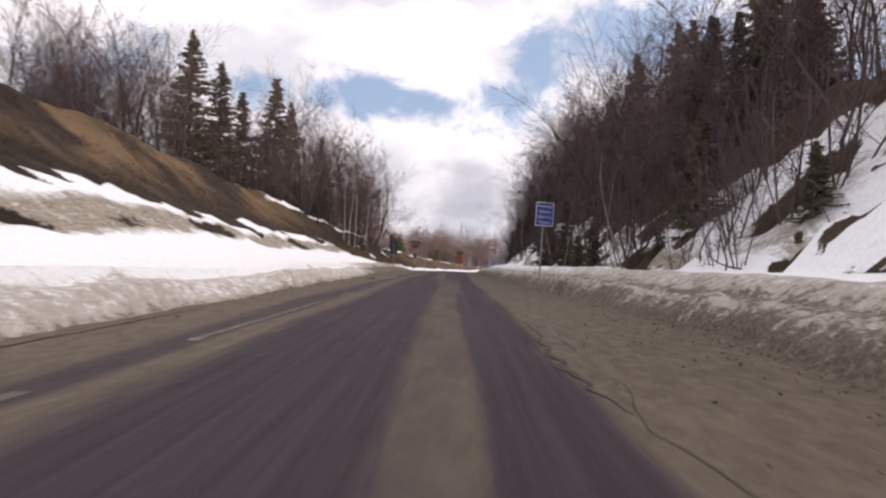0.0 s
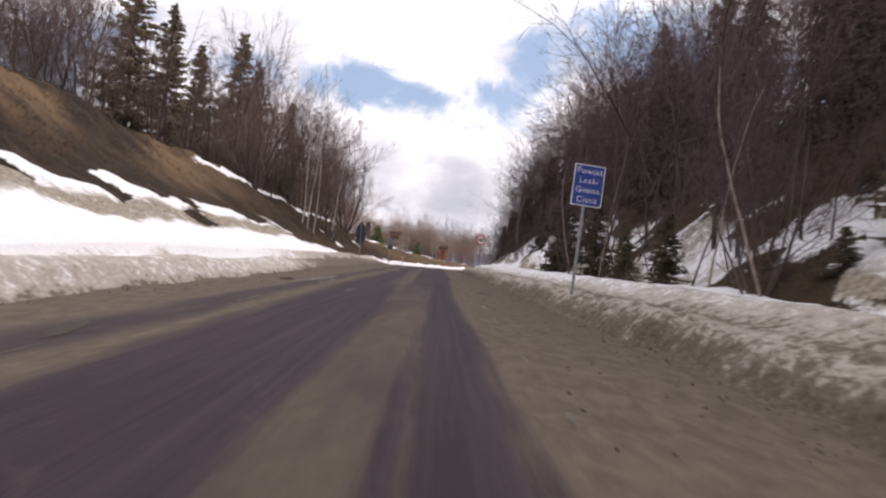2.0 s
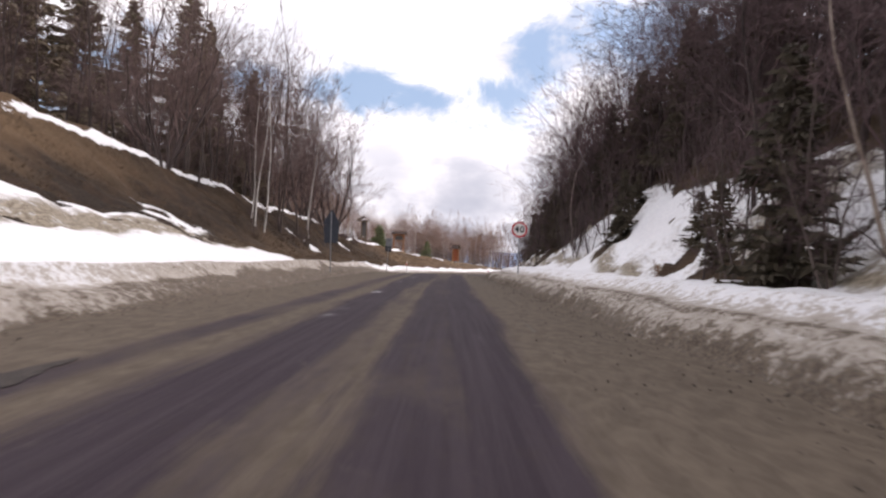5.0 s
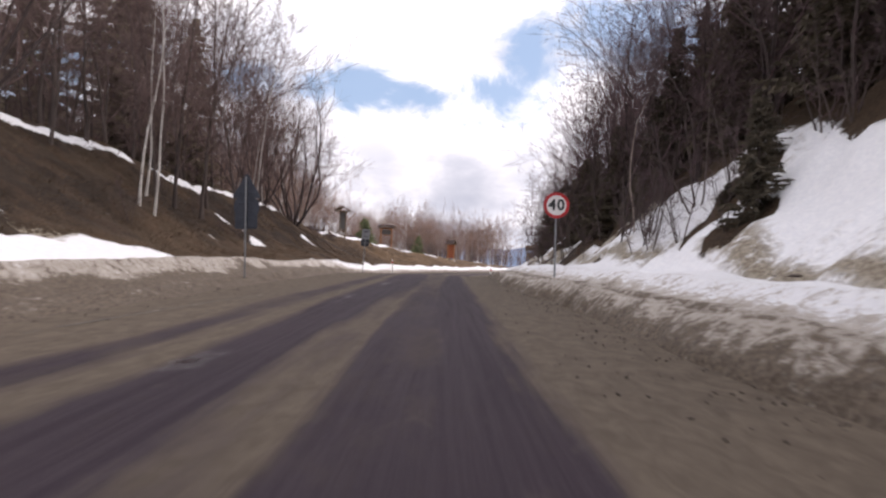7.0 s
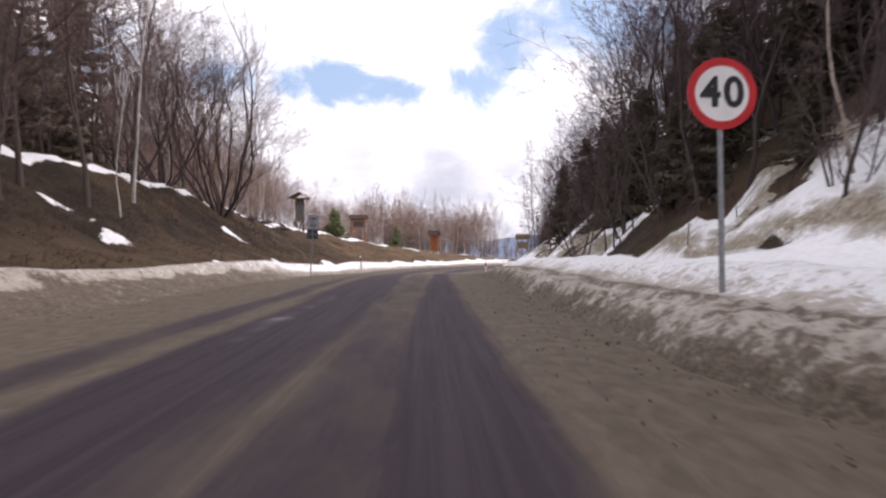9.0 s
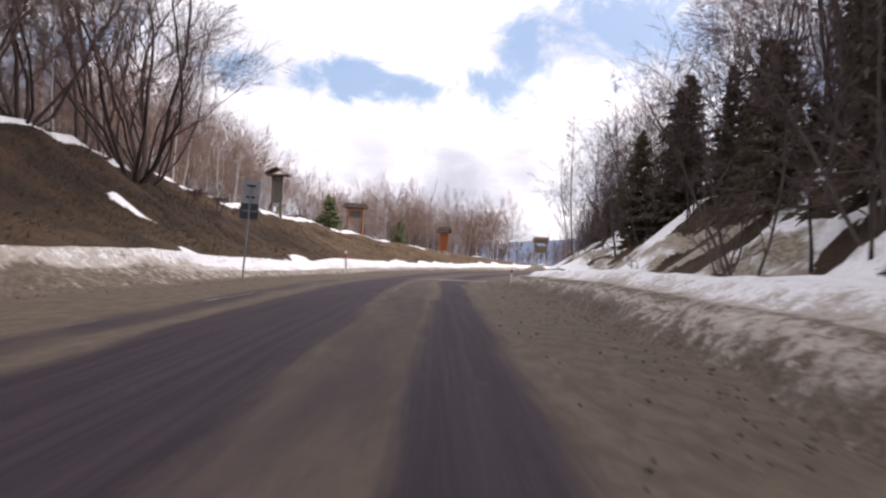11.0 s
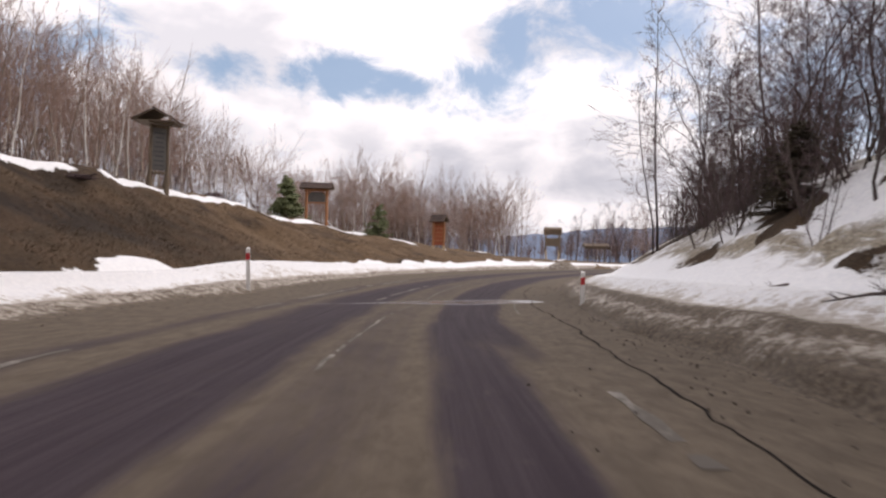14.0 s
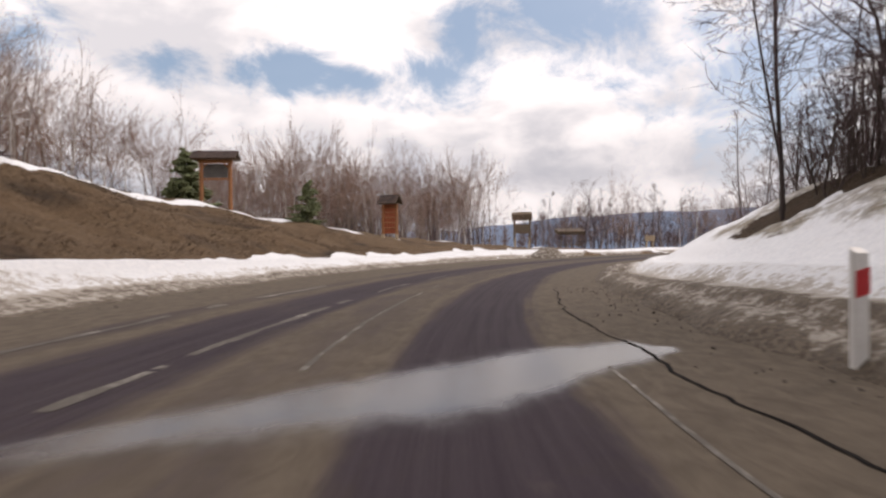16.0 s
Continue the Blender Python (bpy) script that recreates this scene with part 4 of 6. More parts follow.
def scatter(count, kinds, region, clear=1.2, low=0.8, high=1.2, weights=None, lean=2.0, tries=40, taken=None, grade=None, into=None):
    """Sets count trees at random in a region given by a test on plan places, none too near another."""
    (x0, x1), (y0, y1), test = region
    taken = [] if taken is None else taken
    done = 0
    for _ in range(count * tries):
        x, y = RNG.uniform(x0, x1), RNG.uniform(y0, y1)
        s, d = road_sd(x, y)
        if not test(float(s), float(d)) or any((x - a) ** 2 + (y - b) ** 2 < clear ** 2 for a, b in taken):
            continue
        taken.append((x, y))
        kind, k = kinds[RNG.choice(len(kinds), p=weights)], RNG.uniform(low, high) * (grade(x, y) if grade else 1.0)
        if into is None:
            place(kind, x, y, k, lean=lean)
        else:
            into.append((kind, pose(x, y, float(ground_z(x, y)), RNG.uniform(-lean, lean), RNG.uniform(-lean, lean), RNG.uniform(0, 360)) @ Matrix.Scale(k, 4)))
        done += 1
        if done == count:
            break
    return taken


def stand(name, label, items):
    """Trees that nobody could count, joined into one mesh: pairs of a tree and its place."""
    co, corner, total, slot, mats, off = [], [], [], [], [], 0
    cache = {}
    for ob, m in items:
        if ob.name not in cache:
            rows = []
            for child in ob.children:
                me = child.data
                v, c, t = np.empty(len(me.vertices) * 3, np.float32), np.empty(len(me.loops), np.int32), np.empty(len(me.polygons), np.int32)
                me.vertices.foreach_get("co", v)
                me.loops.foreach_get("vertex_index", c)
                me.polygons.foreach_get("loop_total", t)
                if me.materials[0] not in mats:
                    mats.append(me.materials[0])
                rows.append((v.reshape(-1, 3), c, t, mats.index(me.materials[0])))
            cache[ob.name] = rows
        m = np.array(m)
        for v, c, t, k in cache[ob.name]:
            co.append(v @ m[:3, :3].T + m[:3, 3])
            corner.append(c + off)
            total.append(t)
            slot.append(np.full(len(t), k, np.int32))
            off += len(v)
    co, corner, total, slot = (np.concatenate(q) for q in (co, corner, total, slot))
    me = bpy.data.meshes.new(name)
    me.vertices.add(len(co))
    me.loops.add(len(corner))
    me.polygons.add(len(total))
    me.vertices.foreach_set("co", co.astype(np.float32).ravel())
    me.loops.foreach_set("vertex_index", corner)
    me.polygons.foreach_set("loop_start", np.concatenate([[0], np.cumsum(total)[:-1]]).astype(np.int32))
    me.polygons.foreach_set("material_index", slot)
    for q in mats:
        me.materials.append(q)
    me.update(calc_edges=True)
    me.validate()
    tagged(new(name, me), label, "woods", kind="stuff")


def remove_tree(ob):
    """Takes away a pattern tree that stands only in a joined stand."""
    for child in list(ob.children):
        bpy.data.objects.remove(child)
    bpy.data.objects.remove(ob)


LEAFLESS = "tall leafless tree with reddish-brown twigs"
GLOOM = "dark leafless tree in a dense wood"
tall = [fork_tree(21 + k, 12.0, 0.075, levels=8, spread_angle=0.70, lift=0.08, keep=0.87, extra=0.85, label=LEAFLESS, fat=1.15) for k in range(3)]
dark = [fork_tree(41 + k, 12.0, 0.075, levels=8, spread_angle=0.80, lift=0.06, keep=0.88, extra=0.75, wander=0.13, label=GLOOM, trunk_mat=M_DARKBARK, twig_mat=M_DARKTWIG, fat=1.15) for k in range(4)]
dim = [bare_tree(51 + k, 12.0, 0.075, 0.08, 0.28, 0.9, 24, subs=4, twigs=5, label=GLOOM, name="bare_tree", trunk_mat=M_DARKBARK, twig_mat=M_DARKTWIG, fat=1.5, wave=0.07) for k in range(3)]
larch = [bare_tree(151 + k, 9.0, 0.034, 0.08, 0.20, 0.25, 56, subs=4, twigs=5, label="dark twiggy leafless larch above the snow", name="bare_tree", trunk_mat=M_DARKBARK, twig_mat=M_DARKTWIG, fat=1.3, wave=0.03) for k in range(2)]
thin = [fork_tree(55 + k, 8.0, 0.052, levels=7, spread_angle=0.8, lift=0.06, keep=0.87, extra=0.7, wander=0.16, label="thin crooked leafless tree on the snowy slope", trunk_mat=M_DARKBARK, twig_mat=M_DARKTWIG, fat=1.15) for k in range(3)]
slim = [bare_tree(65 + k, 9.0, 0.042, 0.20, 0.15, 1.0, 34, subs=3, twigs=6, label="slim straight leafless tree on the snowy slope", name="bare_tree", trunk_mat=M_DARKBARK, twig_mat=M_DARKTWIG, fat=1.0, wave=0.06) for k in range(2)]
pole = [bare_tree(58 + k, 6.0, 0.032, 0.40, 0.2, 1.2, 14, subs=4, twigs=5, label="thin pale leaning stem on the lower slope", name="bare_tree", trunk_mat=M_SAPLING, twig_mat=M_DARKTWIG, fat=0.9, wave=0.09) for k in range(2)]
plain = [bare_tree(31 + k, 12.0, 0.085, 0.14, 0.17, 0.55, 46, subs=4, twigs=5, label=LEAFLESS, name="bare_tree", fat=1.2, wave=0.025) for k in range(3)]
birch = [bare_tree(61 + k, 11.0, 0.046, 0.28, 0.22, 1.3, 30, subs=5, twigs=7, label="slender birch with pale bark and bare twigs", name="birch_tree", trunk_mat=M_BIRCH, twig_mat=M_TWIG, droop=0.02, fat=0.9) for k in range(3)]
grove = [fork_tree(71 + k, 9.0, 0.055, levels=7, spread_angle=0.62, lift=0.09, keep=0.86, extra=0.42, wander=0.07, label="slender bare tree in a pale birch grove", name="birch_tree", trunk_mat=M_BIRCH if k == 1 else M_SAPLING, twig_mat=M_PALETWIG, fat=1.0) for k in range(5)]
bushy = [fork_tree(81 + k, 8.5, 0.10, 8, levels=8, spread_angle=0.62, lift=0.13, keep=0.86, extra=0.6, wander=0.15, fan=1.0, label="many-stemmed leafless bush on a bank", name="bare_bush", trunk_mat=M_DARKBARK, fat=0.75) for k in range(2)]
scrub = [bare_tree(91 + k, 2.6, 0.03, 0.10, 0.34, 0.8, 15, 3, subs=4, twigs=4, label="low leafless scrub on the slope", name="scrub", twig_mat=M_DARKTWIG, fat=1.1) for k in range(2)]
russet = bare_tree(95, 1.8, 0.022, 0.2, 0.4, 0.5, 14, 2, subs=4, twigs=6, label="low shrub with withered russet leaves", name="leafy_shrub", twig_mat=M_RUSSET, fat=2.2)
firs = [spruce(101 + k, 13.0, 0.22, label="tall dark green spruce", thick=2.4) for k in range(2)]
big_firs = [spruce(121 + k, 10.0, 0.23, M_NEEDLE3, bare=0.05, label="dark spruce in the wood on the hill", thick=2.3, hang=0.36) for k in range(2)]
small_firs = [spruce(111 + k, 6.0, 0.25, M_NEEDLE3, bare=0.02, label="bushy young spruce with low boughs", thick=1.8) for k in range(3)]

# left of the road: wood on the plateau above the cut
at = []
for ob, x, y, k in ((firs[0], -33.7, 87.1, 1.55), (firs[1], -33.3, 78, 1.6), (firs[0], -36.0, 75, 1.15), (firs[1], -30, 92, 1.2), (firs[0], -27, 90.5, 1.0), (firs[0], -21.5, 89, 0.75),
                    (tall[1], -31.2, 86.5, 1.2), (tall[2], -35.0, 84.5, 1.45), (tall[0], -29.8, 84.0, 1.1), (tall[1], -37.4, 86.4, 1.5), (tall[2], -32.4, 90.0, 1.2), (tall[0], -40, 70, 1.5), (tall[1], -43, 64, 1.35), (tall[2], -44, 75, 1.4), (tall[0], -49, 70, 1.4)):
    at.append((x, y))
    place(ob, x, y, k)
scatter(60, tall, ((-56, -20), (50, 80), lambda s, d: d < -19 and -d > 0.47 * s and -d < 0.8 * s), 2.0, 0.85, 1.15, taken=at)
scatter(24, tall, ((-21, -15.5), (62, 100), lambda s, d: d < -14.5), 1.3, 0.75, 1.1, taken=at)
far_left = []
scatter(16, plain, ((-30, -18.5), (58, 80), lambda s, d: d < -17), 1.5, 0.7, 1.0, taken=at, into=far_left)
scatter(34, plain, ((-44, -19), (62, 100), lambda s, d: d < -14.5 and not 0.35 < -d / s < 0.47), 1.5, 0.75, 1.1, taken=at, into=far_left)
stand("brown_wood", "leafless brown wood on the plateau", far_left)
# trees on the cut slope itself
for ob, x, y, k in ((birch[0], -12.0, 63.9, 0.95), (birch[1], -11.5, 64.1, 0.9), (birch[2], -13.2, 66.6, 0.9), (plain[0], -12.9, 68.7, 1.05), (plain[1], -13.3, 67.8, 0.9), (plain[2], -12.4, 70.4, 0.95), (bushy[0], -16.4, 61.1, 1.1), (tall[0], -12.9, 72.0, 1.05), (tall[1], -13.4, 73.6, 1.1), (tall[2], -12.6, 76.0, 0.95),
                    (birch[2], -11.9, 77.0, 0.7), (birch[0], -12.7, 79.5, 1.25), (tall[0], -14.0, 82.0, 0.8), (bushy[0], -13.4, 91.8, 1.35), (bushy[1], -14.6, 86.5, 1.05),
                    (bushy[1], -13.9, 94.0, 0.9), (birch[1], -15.2, 89.0, 0.9), (bushy[1], -14.8, 83.5, 0.8)):
    place(ob, x, y, k)
# birch grove behind the notice boards
deep, pale = [], []
at = scatter(110, grove, ((-28, -17.5), (100, 140), lambda s, d: d < -18), 0.8, 0.85, 1.1, taken=[], grade=lambda x, y: float(np.interp(x, [-34, -18], [1.45, 0.9])))
at = scatter(110, grove, ((-46, -24), (100, 140), lambda s, d: d < -18), 0.9, 0.85, 1.1, taken=at, grade=lambda x, y: float(np.interp(x, [-34, -18], [1.45, 0.9])), into=pale)
full = [fork_tree(171 + k, 9.0, 0.05, levels=7, spread_angle=0.72, lift=0.08, keep=0.86, extra=0.9, wander=0.09, label="slender bare tree in a pale birch grove", name="birch_tree", trunk_mat=M_BIRCH if k == 1 else M_SAPLING, twig_mat=M_PALETWIG, fat=1.6) for k in range(3)]
scatter(75, grove, ((-19, 11), (150, 165), lambda s, d: d < -22), 0.9, 0.7, 1.0, taken=at)
scatter(150, full, ((-24, 14), (152, 190), lambda s, d: d < -22), 0.9, 0.9, 1.35, taken=at, into=pale)
scatter(70, full, ((-40, -20), (104, 150), lambda s, d: d < -20), 0.9, 0.85, 1.2, taken=at, into=pale)
scatter(50, scrub, ((-24, 12), (146, 172), lambda s, d: d < -17), 0.8, 1.0, 1.8, taken=[], into=pale)
scatter(40, scrub, ((-40, -17), (100, 140), lambda s, d: d < -17), 0.8, 0.8, 1.5, taken=[], into=pale)
scatter(45, full, ((30, 80), (174, 215), lambda s, d: d < -20), 1.6, 0.75, 1.1, taken=[], into=pale)
stand("birch_grove", "pale leafless birch grove behind the notice boards", pale)
for pattern in full:
    remove_tree(pattern)
# right of the road: dense dark wood on the steep hill
right = []
for k, (x, y, h, wide) in enumerate(SLOPE_SPRUCES):
    right.append((x, y))
    ob = place(small_firs[k % 3], x, y, 1.0, sink=0.05)
    ob.matrix_basis = ob.matrix_basis @ Matrix.Diagonal((h * wide / 1.5, h * wide / 1.5, h / 6.0, 1))


def wood_edge(s):
    """How far from the road's middle the closed wood begins."""
    return float(np.interp(s, [0, 18, 24, 44, 47, 52, 60, 64, 67, 74, 80, 90, 97], [11.4, 11.2, 8.0, 8.0, 10.4, 12.4, 12.2, 10.2, 8.8, 8.4, 9.4, 13.4, 16.5]))


def wood_top(x, y):
    """Scale of a twelve metre tree, by the height that the wood reaches there."""
    top = 1.4 + float(np.interp(y, [60, 79, 93], [1.45, 1.3, 0.95])) * x
    return min(max(top - float(ground_z(x, y)), 3.5), 11.5) / 12.0


scatter(6, firs, ((16, 34), (4, 90), lambda s, d: d > 15 and d > wood_edge(s) + 2), 4.0, 0.6, 0.9, taken=right)
scatter(5, big_firs, ((9.5, 16), (20, 45), lambda s, d: d > wood_edge(s) + 0.6), 1.9, 0.7, 1.05, taken=right)
scatter(20, big_firs, ((8.5, 18), (57, 88), lambda s, d: d > wood_edge(s) + 0.5), 1.7, 0.7, 1.1, taken=right)
scatter(5, big_firs, ((13, 18), (46, 58), lambda s, d: d > wood_edge(s) + 0.5), 1.9, 0.7, 1.0, taken=right)
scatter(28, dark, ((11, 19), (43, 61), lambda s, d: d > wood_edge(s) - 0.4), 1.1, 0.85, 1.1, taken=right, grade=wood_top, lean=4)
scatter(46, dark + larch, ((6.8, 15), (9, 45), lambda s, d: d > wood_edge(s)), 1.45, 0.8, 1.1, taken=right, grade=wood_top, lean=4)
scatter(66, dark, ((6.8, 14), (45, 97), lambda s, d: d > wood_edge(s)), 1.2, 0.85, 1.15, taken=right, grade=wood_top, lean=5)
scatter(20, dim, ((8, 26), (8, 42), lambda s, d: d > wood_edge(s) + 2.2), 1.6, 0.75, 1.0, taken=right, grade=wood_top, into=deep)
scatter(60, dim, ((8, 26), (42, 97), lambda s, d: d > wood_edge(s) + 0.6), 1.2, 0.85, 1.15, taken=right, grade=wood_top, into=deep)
scatter(22, thin, ((5.9, 8.5), (22, 44), lambda s, d: d > 6.9), 0.9, 0.5, 0.95, taken=right, lean=9)
scatter(10, thin, ((6.2, 8.5), (61, 78), lambda s, d: d > 7.2), 1.2, 0.5, 0.8, taken=right, lean=9)
# the thin end of the wood above the open snow
for ob, x, y, k, a in ((slim[0], 10.75, 109.5, 1.2, 10), (slim[1], 10.3, 108.9, 0.85, 120), (slim[1], 11.9, 108.0, 1.05, 200), (slim[0], 12.6, 104.2, 1.0, 300), (slim[1], 8.9, 85.5, 0.75, 60),
                       (thin[0], 10.4, 98.6, 1.1, 40), (thin[1], 11.0, 100.4, 1.05, 200), (thin[2], 11.3, 103.4, 1.0, 90), (thin[0], 12.2, 101.2, 1.1, 160), (thin[2], 10.9, 105.4, 0.9, 250),
                       (thin[1], 9.8, 93.6, 0.95, 10), (thin[0], 10.4, 87.0, 0.85, 230), (thin[2], 10.2, 96.2, 1.05, 300), (thin[1], 11.5, 106.4, 0.85, 15), (thin[0], 13.0, 107.0, 0.9, 80),
                       (larch[0], 12.6, 109.0, 0.85, 0), (larch[1], 13.4, 110.6, 0.95, 50), (larch[0], 12.3, 106.4, 0.8, 100), (larch[1], 13.6, 107.6, 1.0, 200), (larch[0], 14.6, 109.4, 1.0, 250), (larch[1], 12.9, 103.6, 0.85, 20), (thin[1], 8.5, 14.8, 0.5, 30), (thin[2], 8.3, 13.3, 0.45, 150), (thin[0], 9.4, 15.6, 0.6, 60), (dark[0], 11.8, 97.6, 0.72, 40), (dark[1], 13.4, 99.8, 0.75, 70), (dark[3], 13.0, 103.0, 0.7, 120), (dark[2], 12.6, 90.0, 0.75, 0), (dark[1], 14.6, 105.0, 0.7, 10)):
    place(ob, x, y, k, turn=a)
scatter(20, dark, ((9.6, 17), (88, 109), lambda s, d: d > 11.2), 1.0, 0.75, 1.0, taken=right, grade=wood_top, lean=6)
# pale leaning stems on the lower slope
for ob, x, y, k, tilt in ((pole[0], 5.9, 23.4, 0.7, -12), (pole[1], 6.2, 21.8, 0.85, -9), (pole[1], 6.2, 37.0, 1.0, -4), (pole[0], 5.9, 31.6, 0.9, -9), (pole[1], 7.4, 63.5, 1.0, -6)):
    stem = place(ob, x, y, k)
    stem.matrix_basis = pose(x, y, float(ground_z(x, y)), 0, tilt) @ Matrix.Rotation(x * 9.7, 4, "Z") @ Matrix.Scale(k, 4)
for x, y, k in ((6.4, 83.4, 0.4), (6.0, 46.0, 0.9), (6.9, 84.6, 0.35), (6.8, 70.0, 0.6)):
    place(russet, x, y, k)
scatter(85, scrub, ((6.0, 13.5), (4, 92), lambda s, d: d > 7.2 and not (46 < s < 60 and d < 9.5) and not (s < 20 and d < 9) and not (s > 80 and d < 9)), 0.7, 0.7, 1.5, taken=[])
scatter(60, scrub, ((8.4, 17), (94, 118), lambda s, d: 9.6 < d < 15), 0.7, 0.5, 1.0, taken=[])
scatter(30, scrub, ((9.0, 13.5), (97, 112), lambda s, d: 9.3 < d < 13), 0.5, 0.5, 0.95, taken=[])
scatter(7, scrub, ((6.2, 8.6), (57, 63), lambda s, d: d > 7.4), 0.6, 0.5, 0.9, taken=[])
scatter(26, scrub, ((10, 14), (43, 62), lambda s, d: wood_edge(s) - 0.8 < d < wood_edge(s) + 1.6), 0.5, 0.7, 1.3, taken=[])
scatter(14, scrub, ((6.0, 9.5), (14, 25), lambda s, d: d > 7), 0.8, 0.5, 1.0, taken=[])
scatter(6, thin, ((6.2, 9), (14, 23), lambda s, d: d > 7.5), 1.2, 0.5, 0.8, taken=right, lean=8)
scatter(9, scrub, ((-15, -9), (60, 100), lambda s, d: d < -10), 1.4, 0.35, 0.7, taken=[])
# beyond the bend
scatter(16, grove, ((-8, 10), (146, 160), lambda s, d: d < -20), 1.5, 0.45, 0.7, taken=[])
scatter(110, plain[:1] + dim, ((26, 110), (150, 235), lambda s, d: d < -26), 2.0, 0.6, 0.95, taken=[], into=deep)
stand("dark_wood", "dense dark leafless wood on the hill", deep)
for pattern in dim:
    remove_tree(pattern)
scatter(34, plain[:1] + thin[:1], ((11, 28), (108, 132), lambda s, d: 9.5 < d < 24), 1.3, 0.4, 0.75, taken=right)
scatter(24, scrub, ((11, 16), (103, 114), lambda s, d: 10.5 < d < 16), 0.6, 0.7, 1.3, taken=[])


def dry_grass():
    """Short dead blades and litter on the bare parts of the banks."""
    rng = np.random.RandomState(3)
    n = 70000
    s, u = rng.uniform(0, 128, n), rng.uniform(0.1, 1.15, n)
    x, y = road_xy(s, -foot_left(s) - u * width_left(s))
    keep = (ground_snow(x, y) < 0.35) & (rough(x, y, 1.3, 3, 1) > 0.42)
    x, y = x[keep], y[keep]
    z = ground_z(x, y)
    m = len(x)
    p0 = np.stack([x, y, z - 0.02], -1)
    lean = rng.normal(0, 0.07, (m, 3)) + [0.05, 0, 0]
    lean[:, 2] = rng.uniform(0.02, 0.13, m)
    r = rng.uniform(0.006, 0.014, m)
    v, f = bars_mesh("", p0, p0 + lean * 1.5, r, r, 3, None, True)
    tagged(new("dry_grass", mesh_of("dry_grass", v, f, M_STRAW)), "short dead brown grass on the bank", "grass", kind="stuff")


dry_grass()


def far_woods():
    """Woods in the distance: many small bare crowns that nobody could count."""
    rng = np.random.RandomState(5)
    p0, p1, r0, r1 = [], [], [], []
    for _ in range(420):
        if rng.rand() < 0.5:
            x, y = rng.uniform(-90, 10), rng.uniform(190, 330)
        else:
            x, y = rng.uniform(10, 240), rng.uniform(230, 380)
        z = float(ground_z(x, y))
        h = rng.uniform(7, 12)
        p0.append((x, y, z)), p1.append((x, y, z + h)), r0.append(0.14), r1.append(0.03)
        for _ in range(34):
            t = rng.uniform(0.15, 0.95)
            a, l = rng.uniform(0, 6.28), h * 0.28 * (1.1 - t)
            p0.append((x, y, z + h * t)), r0.append(0.07), r1.append(0.03)
            p1.append((x + math.cos(a) * l, y + math.sin(a) * l, z + h * t + l * rng.uniform(0.5, 1.6)))
    v, f = bars_mesh("", np.array(p0), np.array(p1), np.array(r0), np.array(r1), 3, None)
    tagged(new("far_woods", mesh_of("far_woods", v, f, M_TWIG)), "distant leafless brown woods", "woods", kind="stuff")


far_woods()


# ---- road signs ----
def disc(r, n=48):
    return [(r * math.cos(2 * math.pi * k / n), r * math.sin(2 * math.pi * k / n)) for k in range(n)]


def ring_plate(r_out, r_in, thick, n=48):
    bm = bmesh.new()
    o0 = [bm.verts.new((x, 0, z)) for x, z in disc(r_out, n)]
    i0 = [bm.verts.new((x, 0, z)) for x, z in disc(r_in, n)]
    o1 = [bm.verts.new((x, -thick, z)) for x, z in disc(r_out, n)]
    i1 = [bm.verts.new((x, -thick, z)) for x, z in disc(r_in, n)]
    for k in range(n):
        q = (k + 1) % n
        bm.faces.new((o1[k], o1[q], i1[q], i1[k]))
        bm.faces.new((o0[k], o0[q], o1[q], o1[k]))
        bm.faces.new((i0[q], i0[k], i1[k], i1[q]))
    bmesh.ops.recalc_face_normals(bm, faces=bm.faces[:])
    return bm


def clamp(thing, z, width, y=0.035):
    part("bracket", box(width, 0.03, 0.035, (0, y, z), bevel=0.006), M_STEEL, thing)


def speed_sign():
    g = float(ground_z(3.88, 61.08))
    t = empty("road_sign", "round forty speed limit sign with red rim, on a steel post", "road sign", at=pose(3.88, 61.08, g, 0, -0.6, 2))
    c = 3.41 - g
    part("post", rod((0, 0.06, -0.6), (0, 0.06, c + 0.3), 0.035), M_STEEL, t)
    face = part("face", plate(disc(0.44), 0.012), M_WHITE, t, "white disc")
    face.location = (0, 0, c)
    part("rim", ring_plate(0.445, 0.345, 0.004), M_RED, face, "red rim")
    for x, figure, word in ((-0.145, "4", "four"), (0.150, "0", "zero")):
        digit = part("numeral", lettering(figure, 0.52, 0.003, 1.0, 0.014), M_BLACK, face, "black numeral " + word)
        digit.location = (x, -0.004, 0.0)
    for z in (c - 0.2, c + 0.2):
        clamp(t, z, 0.3)


def district_sign():
    g = float(ground_z(3.64, 25.85))
    t = empty("district_sign", "blue district name sign with white border, on a leaning steel post", "road sign", at=pose(3.64, 25.85, g, 0, 2.6, 4))
    c = 3.51 - g
    part("post", rod((0, 0.07, -0.6), (0, 0.07, c + 0.35), 0.038), M_STEEL, t)
    board = part("board", plate(rounded(0.80, 1.06, 0.04), 0.014), M_WHITE, t, "white-edged plate")
    board.location = (0.03, 0, c)
    part("field", plate(rounded(0.755, 1.015, 0.03), 0.003, pose(0, -0.004, 0)), M_BLUE, board, "blue field")
    for k, word in enumerate(("Powiat", "Leski", "Gmina", "Cisna")):
        w = part("lettering", lettering(word, 0.22, 0.002, 1.12, -0.002), M_WHITE, board, "white lettering " + word)
        w.location = (0, -0.007, 0.365 - 0.245 * k)
    for z in (c - 0.3, c + 0.3):
        clamp(t, z, 0.34)


